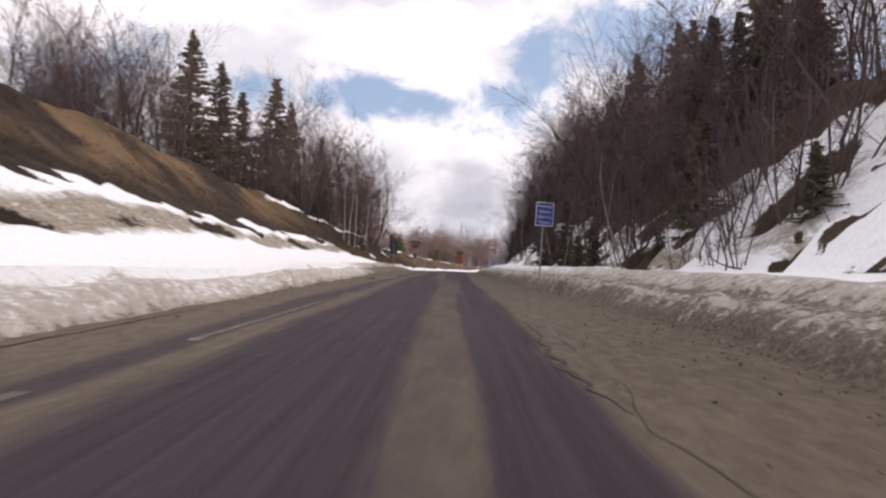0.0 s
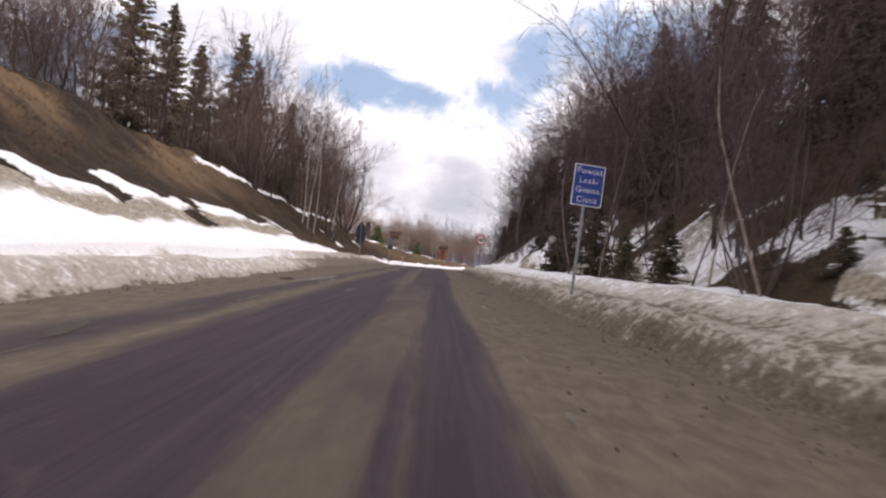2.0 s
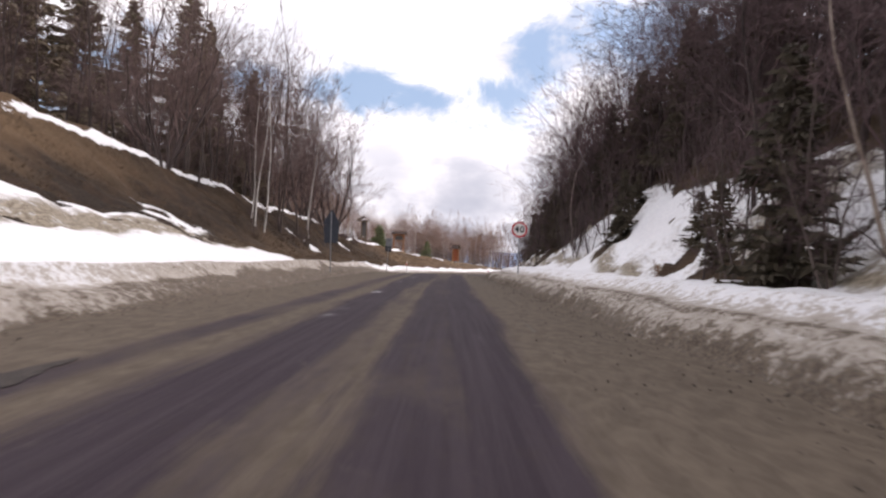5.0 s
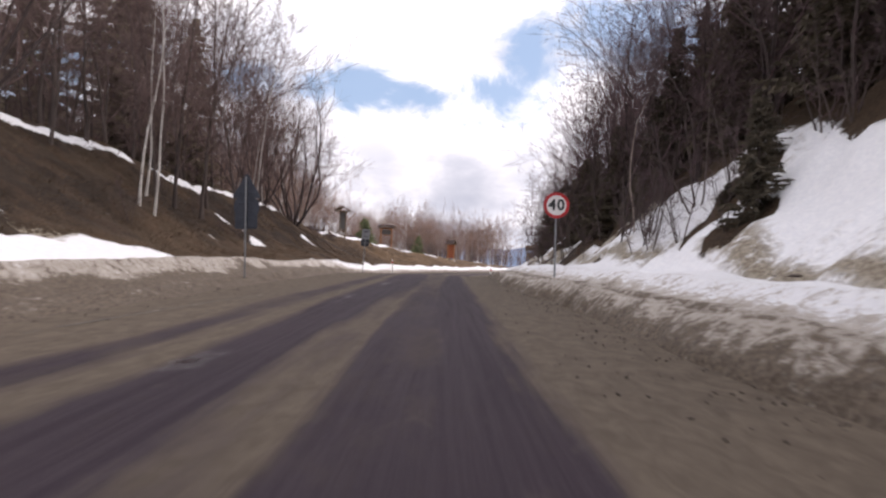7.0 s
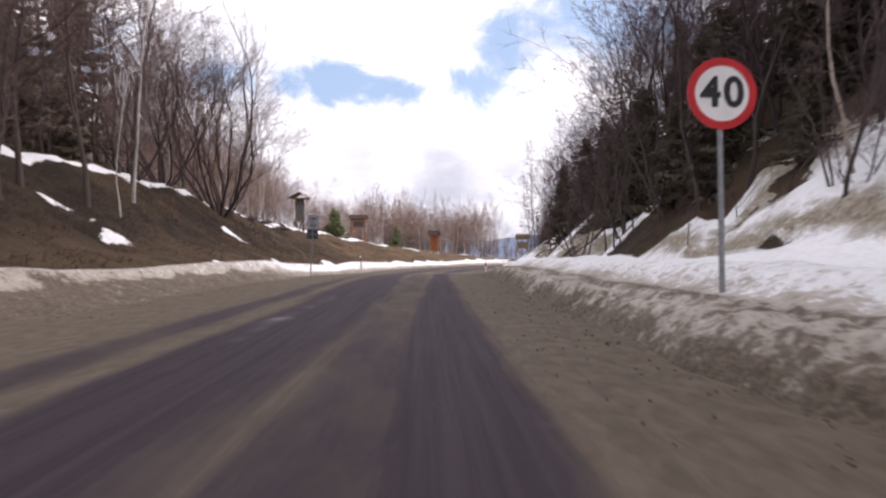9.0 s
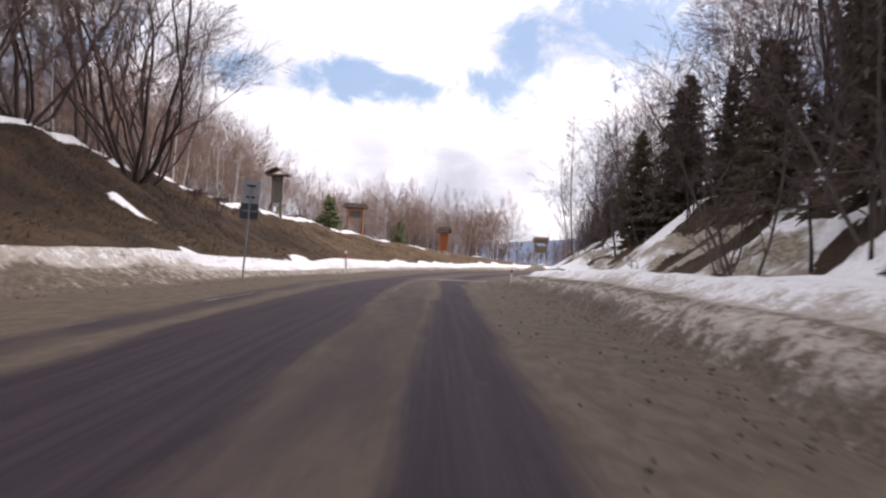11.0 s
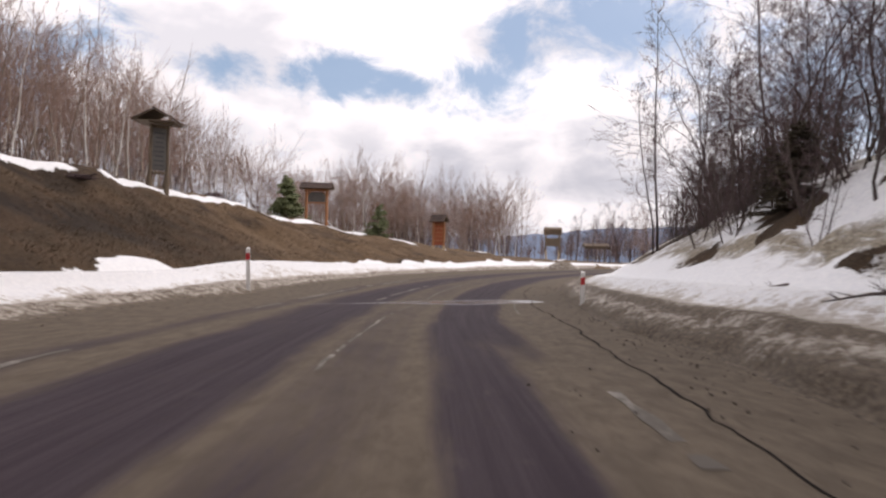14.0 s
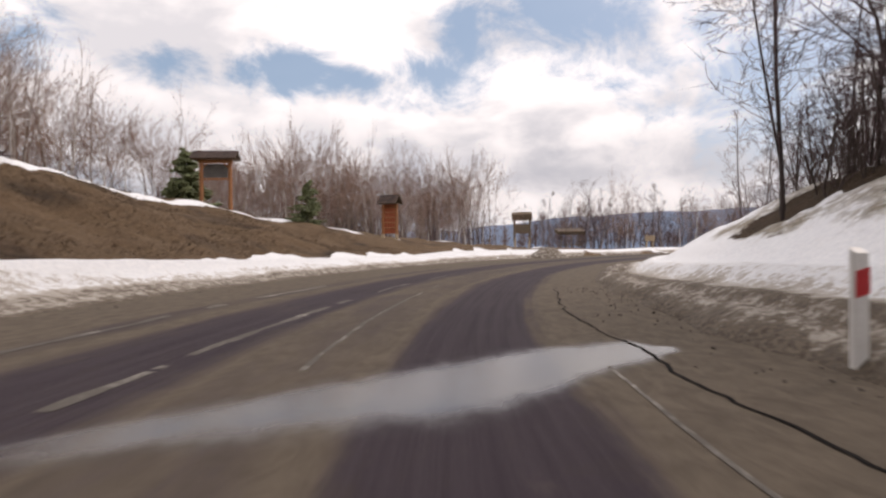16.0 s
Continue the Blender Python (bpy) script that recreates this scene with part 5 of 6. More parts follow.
def warning_sign_back():
    """The back of a stack of two signs and a plate, seen from behind."""
    x, y = -6.52, 60.48
    g = float(ground_z(x, y))
    t = empty("road_sign_stack", "dark backs of stacked road signs on one thin steel post", "road sign", at=pose(x, y, g, 0, -1.6, -4))
    top = 4.02 - g
    part("post", rod((0, -0.05, -0.6), (0, -0.05, top - 0.12), 0.03), M_STEEL, t)
    tri = [(0.0, 0.0), (-0.04, -0.03), (-0.47, -0.76), (-0.44, -0.82), (0.44, -0.82), (0.47, -0.76), (0.04, -0.03)]
    part("triangle_plate", plate([(a, top + b) for a, b in tri], 0.015), M_SIGNBACK, t, "dark triangular sign back")
    part("round_plate", plate([(a, top - 1.12 + b) for a, b in disc(0.44, 32)], 0.015, pose(0, 0.02, 0)), M_SIGNBACK, t, "dark round sign back")
    part("lower_plate", plate([(a, top - 1.60 + b) for a, b in rounded(0.76, 0.50, 0.04)], 0.015), M_SIGNBACK, t, "dark rectangular sign back")
    for dz, w in ((-0.35, 0.3), (-0.65, 0.6), (-1.0, 0.5), (-1.25, 0.5), (-1.5, 0.5), (-1.75, 0.5)):
        part("bracket", box(w, 0.03, 0.035, (0, -0.03, top + dz), bevel=0.006), M_SIGNBACK, t)


def plate_sign_back():
    x, y = -6.12, 85.28
    g = float(ground_z(x, y))
    t = empty("rear_road_sign", "backs of two stacked rectangular signs on a leaning post", "road sign", at=pose(x, y, g, 0, 2.6, -3))
    top = 3.50 - g
    part("post", rod((0, -0.05, -0.6), (0, -0.05, top - 0.25), 0.03), M_STEEL, t)
    part("upper_plate", plate([(a, top - 0.39 + b) for a, b in rounded(0.60, 0.78, 0.05)], 0.015), M_PALEBACK, t, "grey upper sign back")
    part("lower_plate", plate([(a - 0.02, top - 1.05 + b) for a, b in rounded(0.62, 0.52, 0.04)], 0.015), M_SIGNBACK, t, "dark lower sign back")
    for dz in (-0.2, -0.58):
        part("bracket", box(0.30, 0.04, 0.07, (0, -0.03, top + dz), bevel=0.008), M_SIGNBACK, t)
    part("bracket", box(0.5, 0.03, 0.035, (0, -0.03, top - 1.05), bevel=0.006), M_STEEL, t)


def guide_post(x, y, h, lean=0.0, turn=0.0, red_back=False):
    """A white plastic roadside post with a slanted red band."""
    g = float(ground_z(x, y))
    t = empty("guide_post", "white plastic roadside post with a red reflective band", "guide post", "roadside guide posts", at=pose(x, y, g, 0, lean, turn))
    bm = bmesh.new()
    prof = [(-0.065, -0.05), (0.065, -0.05), (0.045, 0.05), (-0.045, 0.05)]
    lo = [bm.verts.new((a, b, -0.4)) for a, b in prof]
    hi = [bm.verts.new((a * 0.97, b, h + (0.02 if b > 0 else -0.03))) for a, b in prof]
    for k in range(4):
        bm.faces.new((lo[k], lo[(k + 1) % 4], hi[(k + 1) % 4], hi[k]))
    bm.faces.new(hi)
    bm.faces.new(lo[::-1])
    bmesh.ops.bevel(bm, geom=[e for e in bm.edges if abs(e.verts[0].co.z - e.verts[1].co.z) > 0.2], offset=0.012, segments=2, affect="EDGES")
    bmesh.ops.recalc_face_normals(bm, faces=bm.faces[:])
    part("body", bm, M_WHITE, t)
    part("band", plate([(-0.060, h - 0.40), (0.060, h - 0.36), (0.060, h - 0.14), (-0.060, h - 0.18)], 0.006, pose(0, -0.056, 0)), M_RED, t, "red reflective band")


speed_sign()
district_sign()
warning_sign_back()
plate_sign_back()
guide_post(5.03, 100.84, 0.66 + 0.02 - float(ground_z(5.03, 100.84)) + 0.05, 0.0, -4)
guide_post(-5.35, 102.55, 1.14 - float(ground_z(-5.35, 102.55)), -2.0, 0)


# ---- wooden notice boards ----
def shingle_roof(thing, width, depth, rise, z, turn=0.0, rows=4, cols=9):
    """A pitched roof of separate shingles on two slopes, ridge along x."""
    roof = part("roof", box(width, depth * 0.9, 0.03, (0, 0, z)), M_OLDLOG, thing)
    roof.matrix_basis = pose(0, 0, 0, 0, 0, turn)
    me = None
    slope = math.atan2(rise, depth / 2)
    run = math.hypot(rise, depth / 2)
    w, l = width / cols, run / rows
    for side in (-1, 1):
        bm = plate([(-width / 2, 0), (width / 2, 0), (width / 2, 0.03), (-width / 2, 0.03)], run)
        deck = part("deck", bm, M_OLDLOG, roof)
        deck.matrix_basis = pose(0, side * depth / 2, z, 0, 0, 0 if side < 0 else 180) @ pose(0, 0, 0, math.degrees(slope))
        for r in range(rows):
            for c in range(cols):
                if me is None:
                    tmp = box(w * 0.94, l * 1.25, 0.022, (0, 0, 0), bevel=0.004)
                    me = bpy.data.meshes.new("shingle")
                    tmp.to_mesh(me)
                    tmp.free()
                    me.materials.append(M_SHINGLE)
                sh = new("shingle", me)
                sh.parent = roof
                sh.matrix_basis = deck.matrix_basis @ pose(-width / 2 + w * (c + 0.5), l * (r + 0.42), 0.05 + 0.006 * ((c * 7 + r * 3) % 3), 3)
    part("ridge_cap", rod((-width / 2 - 0.03, 0, z + rise + 0.06), (width / 2 + 0.03, 0, z + rise + 0.06), 0.06, sides=8), M_SHINGLE, roof)
    return roof


def printed_board(thing, w, h, z, y, mat, lines=6):
    b = part("panel", box(w, 0.05, h, (0, y, z), bevel=0.008), mat, thing, "weathered printed notice panel")
    for k in range(lines):
        part("print_bar", box(w * (0.75 - 0.1 * (k % 3)), 0.006, h * 0.035, (0, y - 0.028, z + h * (0.38 - 0.76 * k / max(1, lines - 1)))), M_INK, b)
    return b


def tall_board():
    x, y = -12.45, 111.2
    g = float(ground_z(x, y))
    t = empty("tall_notice_board", "tall weathered wooden notice board with a shingled roof on the bank", "notice board", at=pose(x, y, g, 0, 0, 32))
    top = 6.75 - g
    for sx in (-0.36, 0.36):
        bm = rod((sx, 0, -0.5), (sx, 0, top), 0.085, 0.075)
        part("post", bm, M_OLDLOG, t)
        part("post_shoe", rod((sx, 0, -0.3), (sx, 0, 0.75), 0.12, 0.11), M_OLDLOG, t, "dark thick post foot")
    printed_board(t, 0.60, 2.0, top - 1.15, -0.02, M_BOARD, 8)
    for z in (top - 0.08, top - 2.25):
        part("rail", box(0.86, 0.10, 0.12, (0, 0, z), bevel=0.012), M_OLDLOG, t)
    for sx in (-0.36, 0.36):
        part("strut", rod((sx, 0.0, 1.15), (sx, 1.5, -0.2 + float(ground_z(x - 0.9, y + 1.2)) - g), 0.06), M_OLDLOG, t)
    part("gable", plate([(-0.5, top), (0.5, top), (0.5, top + 0.06), (-0.5, top + 0.06)], 0.9, pose(0, -0.45, 0)), M_OLDLOG, t)
    shingle_roof(t, 1.5, 1.9, 0.50, top + 0.08, turn=62)


def gate_board():
    x, y = -9.2, 132.3
    g = float(ground_z(x, y))
    t = empty("gate_notice_board", "orange log notice board with a dark shingled roof", "notice board", at=pose(x, y, g, 0, 0, -2))
    top = 6.0 - g
    for sx in (-0.86, 0.86):
        part("post", rod((sx, 0, -0.5), (sx, 0, top), 0.12, 0.11), M_LOG, t)
        part("brace", rod((sx, 0, top - 0.55), (sx - math.copysign(0.45, sx), 0, top - 0.06), 0.055), M_LOG, t)
    part("beam", box(2.05, 0.22, 0.18, (0, 0, top - 0.05), bevel=0.02), M_LOG, t)
    part("rail", box(1.6, 0.12, 0.10, (0, 0, top - 1.12), bevel=0.015), M_LOG, t)
    printed_board(t, 1.45, 0.82, top - 0.62, 0.0, M_BOARD, 5)
    shingle_roof(t, 2.7, 1.25, 0.42, top + 0.06)


def hooded_board():
    x, y = 1.35, 142.9
    g = float(ground_z(x, y))
    t = empty("hooded_notice_board", "red-brown boarded notice stand with a dark hood roof", "notice board", at=pose(x, y, g, 0, 0, -28))
    top = 4.1 - g
    for sx in (-0.62, 0.62):
        part("post", rod((sx, 0, -0.5), (sx, 0, top), 0.12, 0.11), M_LOG, t)
        part("post_shoe", rod((sx, -0.02, -0.4), (sx, -0.02, 0.4), 0.15), M_PALELOG, t, "pale post foot")
    for k in range(6):
        part("board", box(0.185, 0.05, top - 0.5, (-0.48 + 0.192 * k, 0.0, 0.45 + (top - 0.5) / 2), bevel=0.006), M_REDLOG, t)
    for k in range(5):
        part("rung", rod((-0.5, -0.06, 0.9 + 0.42 * k), (0.5, -0.06, 0.9 + 0.42 * k), 0.045), M_LOG, t)
    shingle_roof(t, 1.75, 1.3, 0.62, top, rows=4, cols=6)


def far_gate_board():
    x, y = 22.0, 183.5
    g = float(ground_z(x, y))
    t = empty("far_notice_board", "large wooden notice board with pale feet beyond the bend", "notice board", at=pose(x, y, g, 0, 0, -20))
    top = 6.0
    for sx in (-1.2, 1.2):
        part("post", rod((sx, 0, 1.5), (sx, 0, top), 0.17, 0.15), M_OLDLOG, t)
        part("post_shoe", rod((sx * 0.82, -0.1, -0.4), (sx, 0, 2.2), 0.16), M_PALELOG, t, "pale splayed post foot")
    for z in (top - 0.2, top - 1.9, top - 3.1):
        part("rail", box(2.8, 0.16, 0.22, (0, 0, z), bevel=0.02), M_OLDLOG, t)
    printed_board(t, 2.1, 1.3, top - 2.5, -0.02, M_OLDLOG, 4)
    part("roof", box(3.1, 0.9, 1.1, (0, 0, top - 0.55), pose(0, 0, 0, 24), bevel=0.04), M_OLDLOG, t, "weathered plank roof")


def roofed_table():
    x, y = 30.5, 186.0
    g = float(ground_z(x, y))
    t = empty("roofed_stand", "small low wooden stand with a pale flat roof", "shelter", at=pose(x, y, g))
    for sx in (-1.5, 1.5):
        part("post", rod((sx, 0, -0.3), (sx, 0, 3.0), 0.12), M_OLDLOG, t)
    part("roof", box(4.6, 2.0, 0.55, (0, 0, 3.25), pose(0, 0, 0, 14), bevel=0.05), M_OLDLOG, t, "grey plank roof")
    part("counter", box(3.6, 0.8, 0.16, (0, 0, 1.1), bevel=0.02), M_OLDLOG, t)


def low_sign():
    x, y = 41.0, 180.0
    g = float(ground_z(x, y))
    t = empty("low_wooden_sign", "low pale wooden sign beside the bend", "sign", at=pose(x, y, g))
    for sx in (-0.5, 0.5):
        part("post", rod((sx, 0, -0.3), (sx, 0, 2.4), 0.12), M_PALELOG, t)
    part("panel", box(1.6, 0.12, 0.8, (0, -0.1, 1.9), bevel=0.02), M_PALELOG, t)


tall_board()
gate_board()
hooded_board()
far_gate_board()
roofed_table()
low_sign()
green = spruce(131, 4.7, 0.44, M_NEEDLE2, 0.02, "bright green young spruce on the bank", 3.0, 0.05)
place(green, -13.9, 141.0, 1.1)
green.matrix_basis = green.matrix_basis @ Matrix.Diagonal((1.2, 1.2, 1.0, 1))
place(spruce(133, 2.6, 0.5, M_NEEDLE2, 0.02, "small green spruce on the bank", 1.8, 0.05), -4.2, 135.7, 1.05)


# ---- things on the carriageway ----
def strip(name, s_list, d_list, widths, mat, lift, label, category, jag=0.0, seed=1, wear=0.52):
    """A thin uneven ribbon along the road."""
    rng = np.random.RandomState(seed)
    s = np.array(s_list, float)
    fine = np.arange(s[0], s[-1], 0.12)
    d, w = np.interp(fine, s, d_list), np.interp(fine, s, widths)
    d = d + (rough(fine, fine * 0, 1.4, 4, seed % 5) - 0.5) * jag * 2
    d = d + (rough(fine, fine * 0 + 2, 0.4, 3, (seed + 2) % 5) - 0.5) * jag * 1.6
    w = w * (0.35 + 1.3 * rough(fine, fine * 0 + 3, 0.5, 3, seed % 4))
    rows = []
    for q in (-0.5, 0.5):
        dd = d + q * w
        x, y = road_xy(fine, dd)
        rows.append(np.stack([x, y, surface_z(fine, dd) + lift], -1))
    V = np.stack(rows, 1)
    me = grid_mesh(name, V[..., 0], V[..., 1], V[..., 2], mat)
    if mat is M_PAINT:
        worn = rough(fine, fine * 0 + 7, 1.6, 4, seed % 6)[:-1] < wear
        bm = bmesh.new()
        bm.from_mesh(me)
        bm.faces.ensure_lookup_table()
        bmesh.ops.delete(bm, geom=[bm.faces[k] for k in np.nonzero(worn)[0]], context="FACES")
        bm.to_mesh(me)
        bm.free()
    ob = new(name, me)
    ob.visible_shadow = True
    return tagged(ob, label, category, kind="structure")


def gully(s, d):
    """A cast iron road drain: frame and bars over a dark pit."""
    x, y = road_xy(s, d)
    t = empty("drain_grate", "dark iron drain grate sunk in the asphalt", "drain", "road drains", at=pose(float(x), float(y), float(surface_z(s, d)) + 0.012))
    part("pit", box(0.27, 0.46, 0.03, (0, 0, -0.012)), M_CRACK, t)
    for a in (-0.15, 0.15):
        part("frame_side", box(0.035, 0.52, 0.03, (a, 0, 0), bevel=0.004), M_IRON, t)
    for b in (-0.245, 0.245):
        part("frame_end", box(0.27, 0.035, 0.03, (0, b, 0), bevel=0.004), M_IRON, t)
    for k in range(7):
        part("bar", box(0.275, 0.03, 0.022, (0, -0.19 + k * 0.063, 0.002)), M_IRON, t)


WORN = "worn white edge line"
strip("edge_line", (0, 2.5, 3.5, 9, 20), (2.13, 2.13, 2.15, 2.2, 2.2), (0.10, 0.11, 0.05, 0.06, 0.02), M_PAINT, 0.005, WORN, "road marking", 0.05, 3, 0.60)
strip("edge_line", (20, 27, 32, 40), (2.25, 2.28, 2.3, 2.35), (0.03, 0.12, 0.12, 0.02), M_PAINT, 0.005, WORN, "road marking", 0.03, 13)
strip("edge_line", (87.55, 88.2, 89.0), (3.0, 3.03, 3.06), (0.13, 0.13, 0.12), M_PAINT, 0.005, WORN, "road marking", 0.004, 4, 0.0)
strip("edge_line", (87.05, 87.2, 87.38), (2.99, 2.99, 3.0), (0.12, 0.12, 0.10), M_PAINT, 0.005, WORN, "road marking", 0.004, 44, 0.0)
strip("edge_line", (8.6, 10, 12.4), (2.38, 2.33, 2.28), (0.05, 0.06, 0.05), M_PAINT, 0.006, WORN, "road marking", 0.03, 45, 0.5)
strip("edge_line", (95.4, 97, 99, 100.4, 102), (3.44, 3.42, 3.38, 3.40, 3.42), (0.03, 0.05, 0.045, 0.05, 0.03), M_PAINT, 0.005, WORN, "road marking", 0.02, 14, 0.40)
strip("edge_line", (3, 6, 11, 16, 30), (-2.35, -2.2, -2.1, -2.1, -2.2), (0.12, 0.13, 0.09, 0.03, 0.08), M_PAINT, 0.005, WORN, "road marking", 0.04, 5)
strip("edge_line", (58, 66, 80, 95, 112), (-2.9, -2.7, -2.6, -2.6, -2.7), (0.04, 0.02, 0.06, 0.14, 0.16), M_PAINT, 0.005, WORN, "road marking", 0.04, 15)
strip("edge_line", (46.5, 50, 52, 55.5), (-3.95, -3.8, -3.65, -3.35), (0.05, 0.08, 0.08, 0.05), M_PAINT, 0.005, WORN, "road marking", 0.02, 25, 0.3)
strip("pothole", (29.2, 29.4, 30.0, 30.5, 30.8), (2.76, 2.74, 2.70, 2.66, 2.62), (0.10, 0.34, 0.30, 0.26, 0.05), M_HOLE, 0.008, "broken dark hollow in the asphalt", "pothole", 0.10, 27)
strip("pothole", (33.0, 33.4, 34.0, 34.6), (-2.50, -2.55, -2.60, -2.62), (0.06, 0.34, 0.34, 0.05), M_HOLE, 0.008, "broken dark hollow in the asphalt", "pothole", 0.10, 28)
strip("pothole", (16.5, 16.8, 17.3, 17.9), (-2.30, -2.42, -2.55, -2.62), (0.05, 0.22, 0.26, 0.05), M_HOLE, 0.008, "broken dark hollow in the asphalt", "pothole", 0.10, 38)
strip("edge_line", (27, 28.5, 31, 33.2), (-2.85, -2.75, -2.5, -2.4), (0.10, 0.26, 0.30, 0.12), M_PAINT, 0.005, WORN, "road marking", 0.06, 35, 0.35)
strip("crack", (4.2, 5.0, 6.0, 7.2, 8.4, 10.5), (1.95, 1.98, 1.90, 1.96, 1.99, 1.93), (0.01, 0.05, 0.07, 0.05, 0.04, 0.01), M_HOLE, 0.008, "ragged dark crack along a patch", "crack", 0.22, 29)
strip("centre_line", (78, 86, 95, 101, 112), (0.2, 0.2, 0.5, 0.80, 0.52), (0.05, 0.045, 0.055, 0.06, 0.05), M_PAINT, 0.005, "worn white centre line", "road marking", 0.03, 6, 0.42)
strip("centre_line", (97, 100, 106, 118), (-0.6, -0.5, -0.46, -0.5), (0.1, 0.12, 0.12, 0.04), M_PAINT, 0.005, "worn white centre line", "road marking", 0.03, 16, 0.42)
strip("crack", (84.5, 86, 90, 93, 95, 98.2, 100.6, 103, 103.75, 106, 112), (3.2, 3.3, 3.75, 4.0, 4.2, 4.15, 3.95, 4.0, 3.85, 3.63, 3.54), (0.014, 0.02, 0.026, 0.032, 0.034, 0.034, 0.030, 0.034, 0.034, 0.028, 0.02), M_CRACK, 0.007, "long dark crack in the asphalt", "crack", 0.10, 7)
strip("crack", (2.2, 3.2, 3.8, 5, 8), (2.3, 2.12, 2.0, 2.2, 2.15), (0.006, 0.012, 0.010, 0.006, 0.004), M_HOLE, 0.009, "ragged dark crack through the edge line", "crack", 0.06, 8)
strip("crack", (4.5, 7, 10, 14), (1.55, 1.75, 1.6, 1.7), (0.004, 0.008, 0.007, 0.004), M_HOLE, 0.007, "ragged dark edge of a patch", "crack", 0.05, 18)
strip("crack", (5, 7.5, 10.5), (-3.9, -3.75, -3.7), (0.03, 0.04, 0.02), M_CRACK, 0.007, "thin dark crack near the verge", "crack", 0.05, 9)
gully(28.3, -3.25)


def crumbs():
    """Grit and crumbs of ice thrown on the verge."""
    rng = np.random.RandomState(9)
    p0, p1, r = [], [], []
    for _ in range(2600):
        s = rng.uniform(0, 112)
        side = 1 if rng.rand() < 0.65 else -1
        foot = float(foot_right(s) if side > 0 else foot_left(s))
        d = side * (foot - abs(rng.normal(0, 0.55)) + 0.05)
        x, y = road_xy(s, d)
        k = rng.uniform(0.005, 0.018) * (1.6 if rng.rand() < 0.03 else 1)
        if _ > 2250:
            s, d, k = rng.uniform(2, 90), rng.uniform(2.2, 4.0), rng.uniform(0.006, 0.016)
            x, y = road_xy(s, d)
        z = float(surface_z(s, d))
        p0.append((x, y, z - 0.005)), p1.append((x + rng.normal(0, k), y + rng.normal(0, k), z + k * 1.2)), r.append(k)
    r = np.array(r)
    v, f = bars_mesh("", np.array(p0), np.array(p1), r, r * 0.5, 5, None)
    v2, f2 = bars_mesh("", np.array(p1), np.array(p1) + [0, 0, 0.004], r * 0.5, r * 0, 5, None, True)
    tagged(new("road_grit", joined("road_grit", [(v, f), (v2, f2)], M_STONE)), "scattered dark grit and clods on the verge", "grit", kind="stuff")


crumbs()


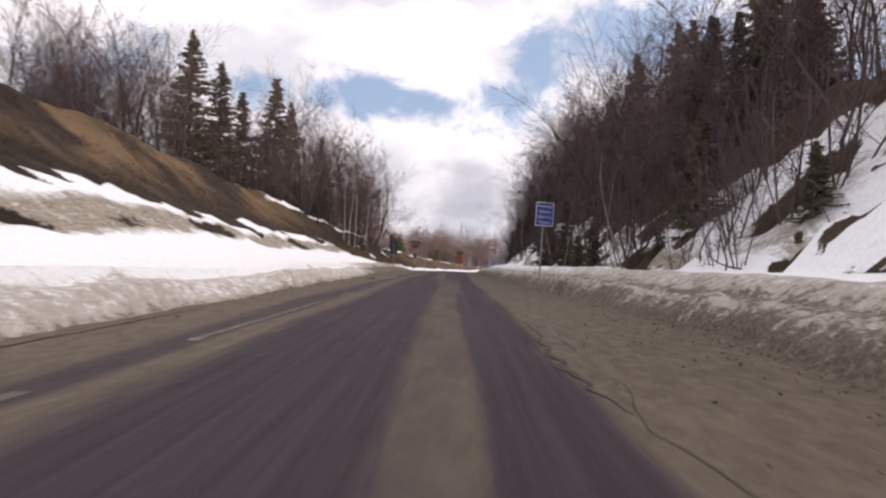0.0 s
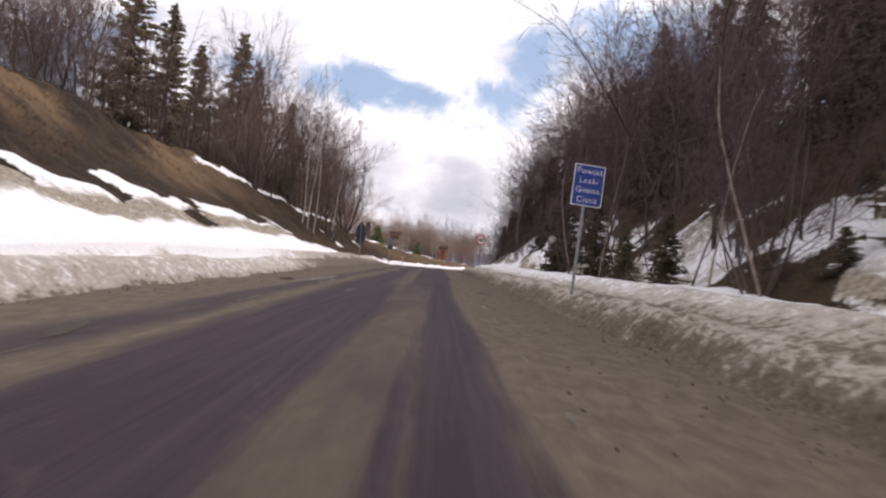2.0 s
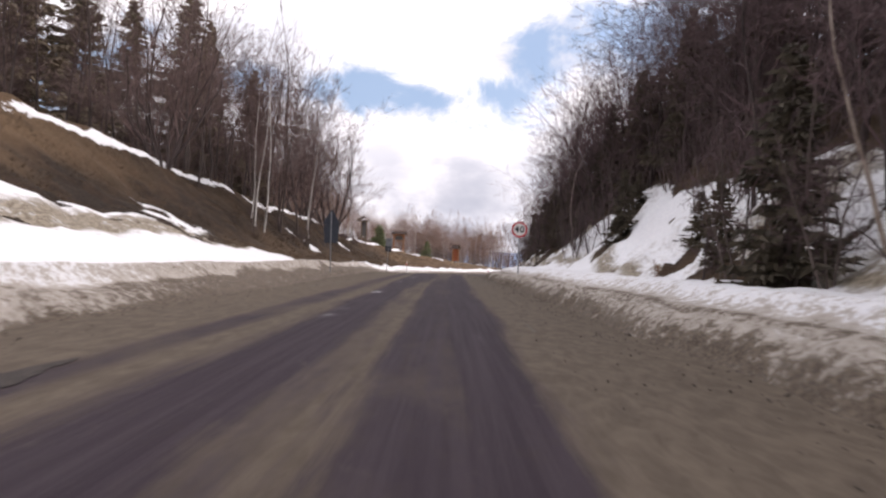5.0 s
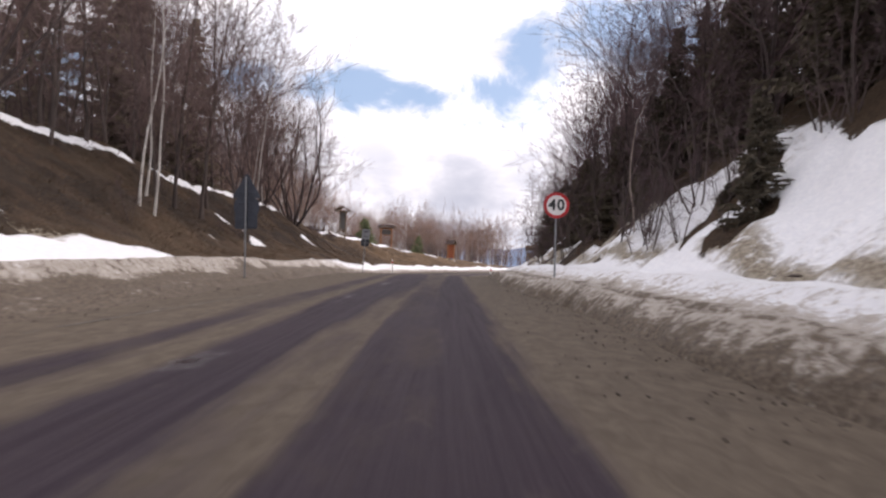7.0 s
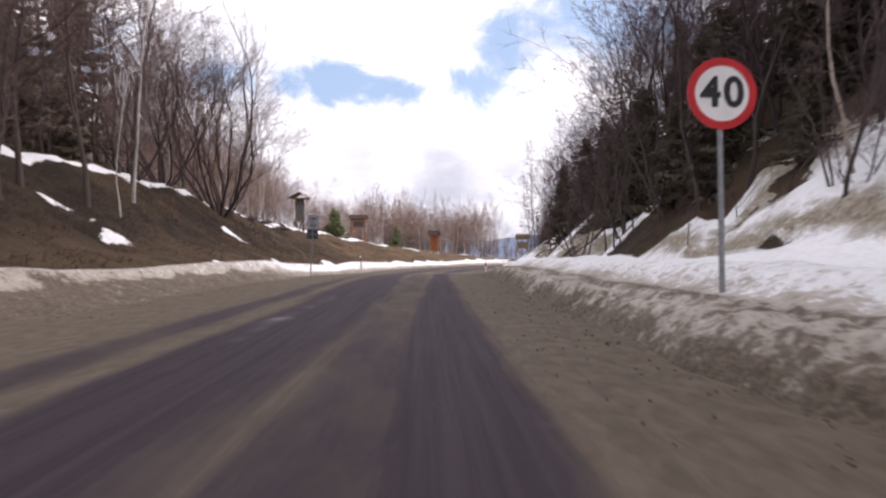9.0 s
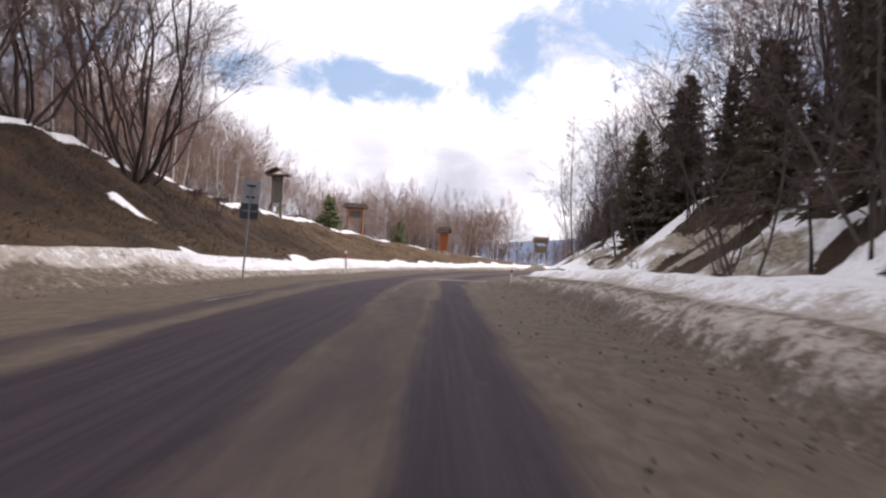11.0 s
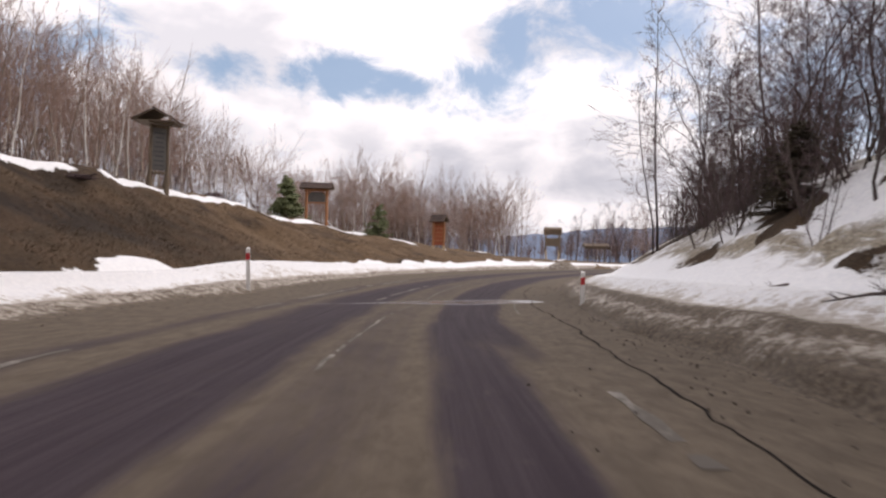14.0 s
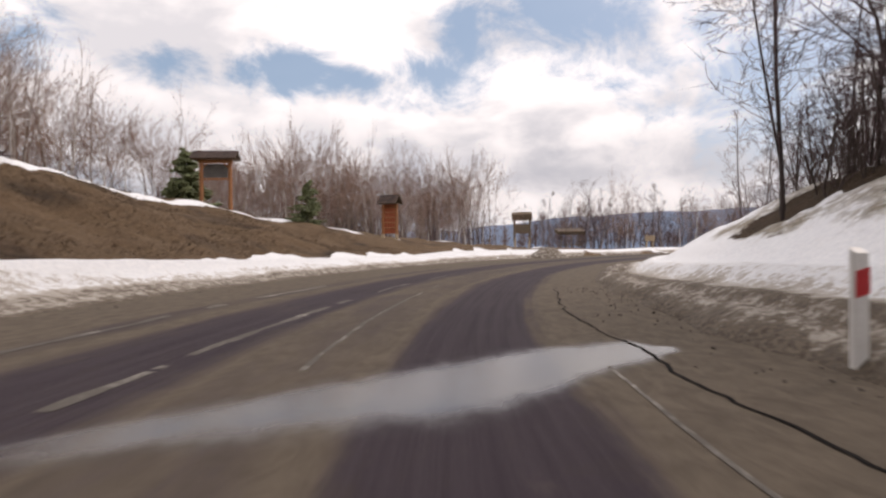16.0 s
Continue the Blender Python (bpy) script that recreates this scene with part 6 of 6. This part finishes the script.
def fallen_branch(seed, x, y, length, turn):
    """A thin dead branch lying on the snow."""
    rng = np.random.RandomState(seed)
    g = float(ground_z(x, y)) + 0.13
    line = limb(rng, np.zeros(3), np.array([1.0, 0.0, 0.04]), length, 5, 0.12, 0.0)
    bits = [tube(line[:, [2, 1, 0]], np.linspace(0.03, 0.008, 6), 5)]
    v, f = bits[0]
    pieces = [(v[:, [2, 1, 0]], f[:, ::-1])]
    p0, p1 = [], []
    for _ in range(9):
        k = rng.randint(1, 5)
        p0.append(line[k])
        p1.append(line[k] + np.array([rng.uniform(0.1, 0.4), rng.uniform(-0.4, 0.4), rng.uniform(0.0, 0.3)]) * length * 0.5)
    r = np.full(9, 0.011)
    pieces.append(bars_mesh("", np.array(p0), np.array(p1), r, r, 3, None, True))
    ob = part("fallen_branch", joined("fallen_branch", pieces, M_BARK), None)
    ob.matrix_basis = pose(x, y, g, 0, 0, turn)
    tagged(ob, "thin dead branch lying on the snow", "branch", "fallen branches")


for k, (x, y, l, a) in enumerate(((5.4, 10.2, 1.1, 20), (6.2, 13.0, 0.8, 140), (5.9, 90.3, 1.2, 170), (6.4, 86.0, 0.9, 40), (6.6, 52.0, 1.0, 100), (7.0, 94.2, 1.3, 150))):
    fallen_branch(300 + k, x, y, l, a)


def brush_pile(seed, x, y, size):
    """A low heap of cut brushwood on the crest of the bank."""
    rng = np.random.RandomState(seed)
    n = 90
    a, d = rng.uniform(0, 3.14, n), rng.normal(0, 0.35, (n, 3)) * size * [1.2, 1.0, 0.25] + [0, 0, 0.22 * size]
    h = np.stack([np.cos(a), np.sin(a) * 0.7, rng.normal(0, 0.16, n)], -1) * (size * rng.uniform(0.3, 0.7, n))[:, None]
    r = rng.uniform(0.008, 0.025, n)
    v, f = bars_mesh("", d - h, d + h, r, r * 0.5, 4, None)
    ob = part("brushwood", mesh_of("brushwood", v, f, M_DARKTWIG), None)
    ob.matrix_basis = pose(x, y, float(ground_z(x, y)))
    tagged(ob, "low heap of dark cut brushwood on the bank", "brushwood", kind="stuff")


for k, (x, y, z) in enumerate(((-13.4, 101.5, 0.7), (-13.5, 98.2, 0.8), (-12.6, 105.5, 0.5), (-11.8, 116.5, 0.5))):
    brush_pile(400 + k, x, y, z)


def snow_heap(s, d, wide, tall):
    """A low lumpy heap of grit and old snow at the road's edge."""
    x0, y0 = road_xy(s, d)
    U, V = np.meshgrid(np.linspace(-1, 1, 26), np.linspace(-1, 1, 26))
    X, Y = float(x0) + U * wide, float(y0) + V * wide * 0.7
    dome = np.clip(1 - U * U - V * V, 0, 1) ** 0.8
    Z = float(surface_z(s, d)) - 0.08 + dome * tall * (0.6 + 0.8 * rough(X, Y, 0.9, 3, 2))
    me = grid_mesh("snow_heap", X, Y, Z, M_BANK)
    put_attribute(me, "dirt", 0.85 + 0 * X)
    tagged(new("snow_heap", me), "low heap of gritty old snow at the verge", "snow heap", "snow heaps")


snow_heap(141.0, -5.3, 1.7, 0.75)
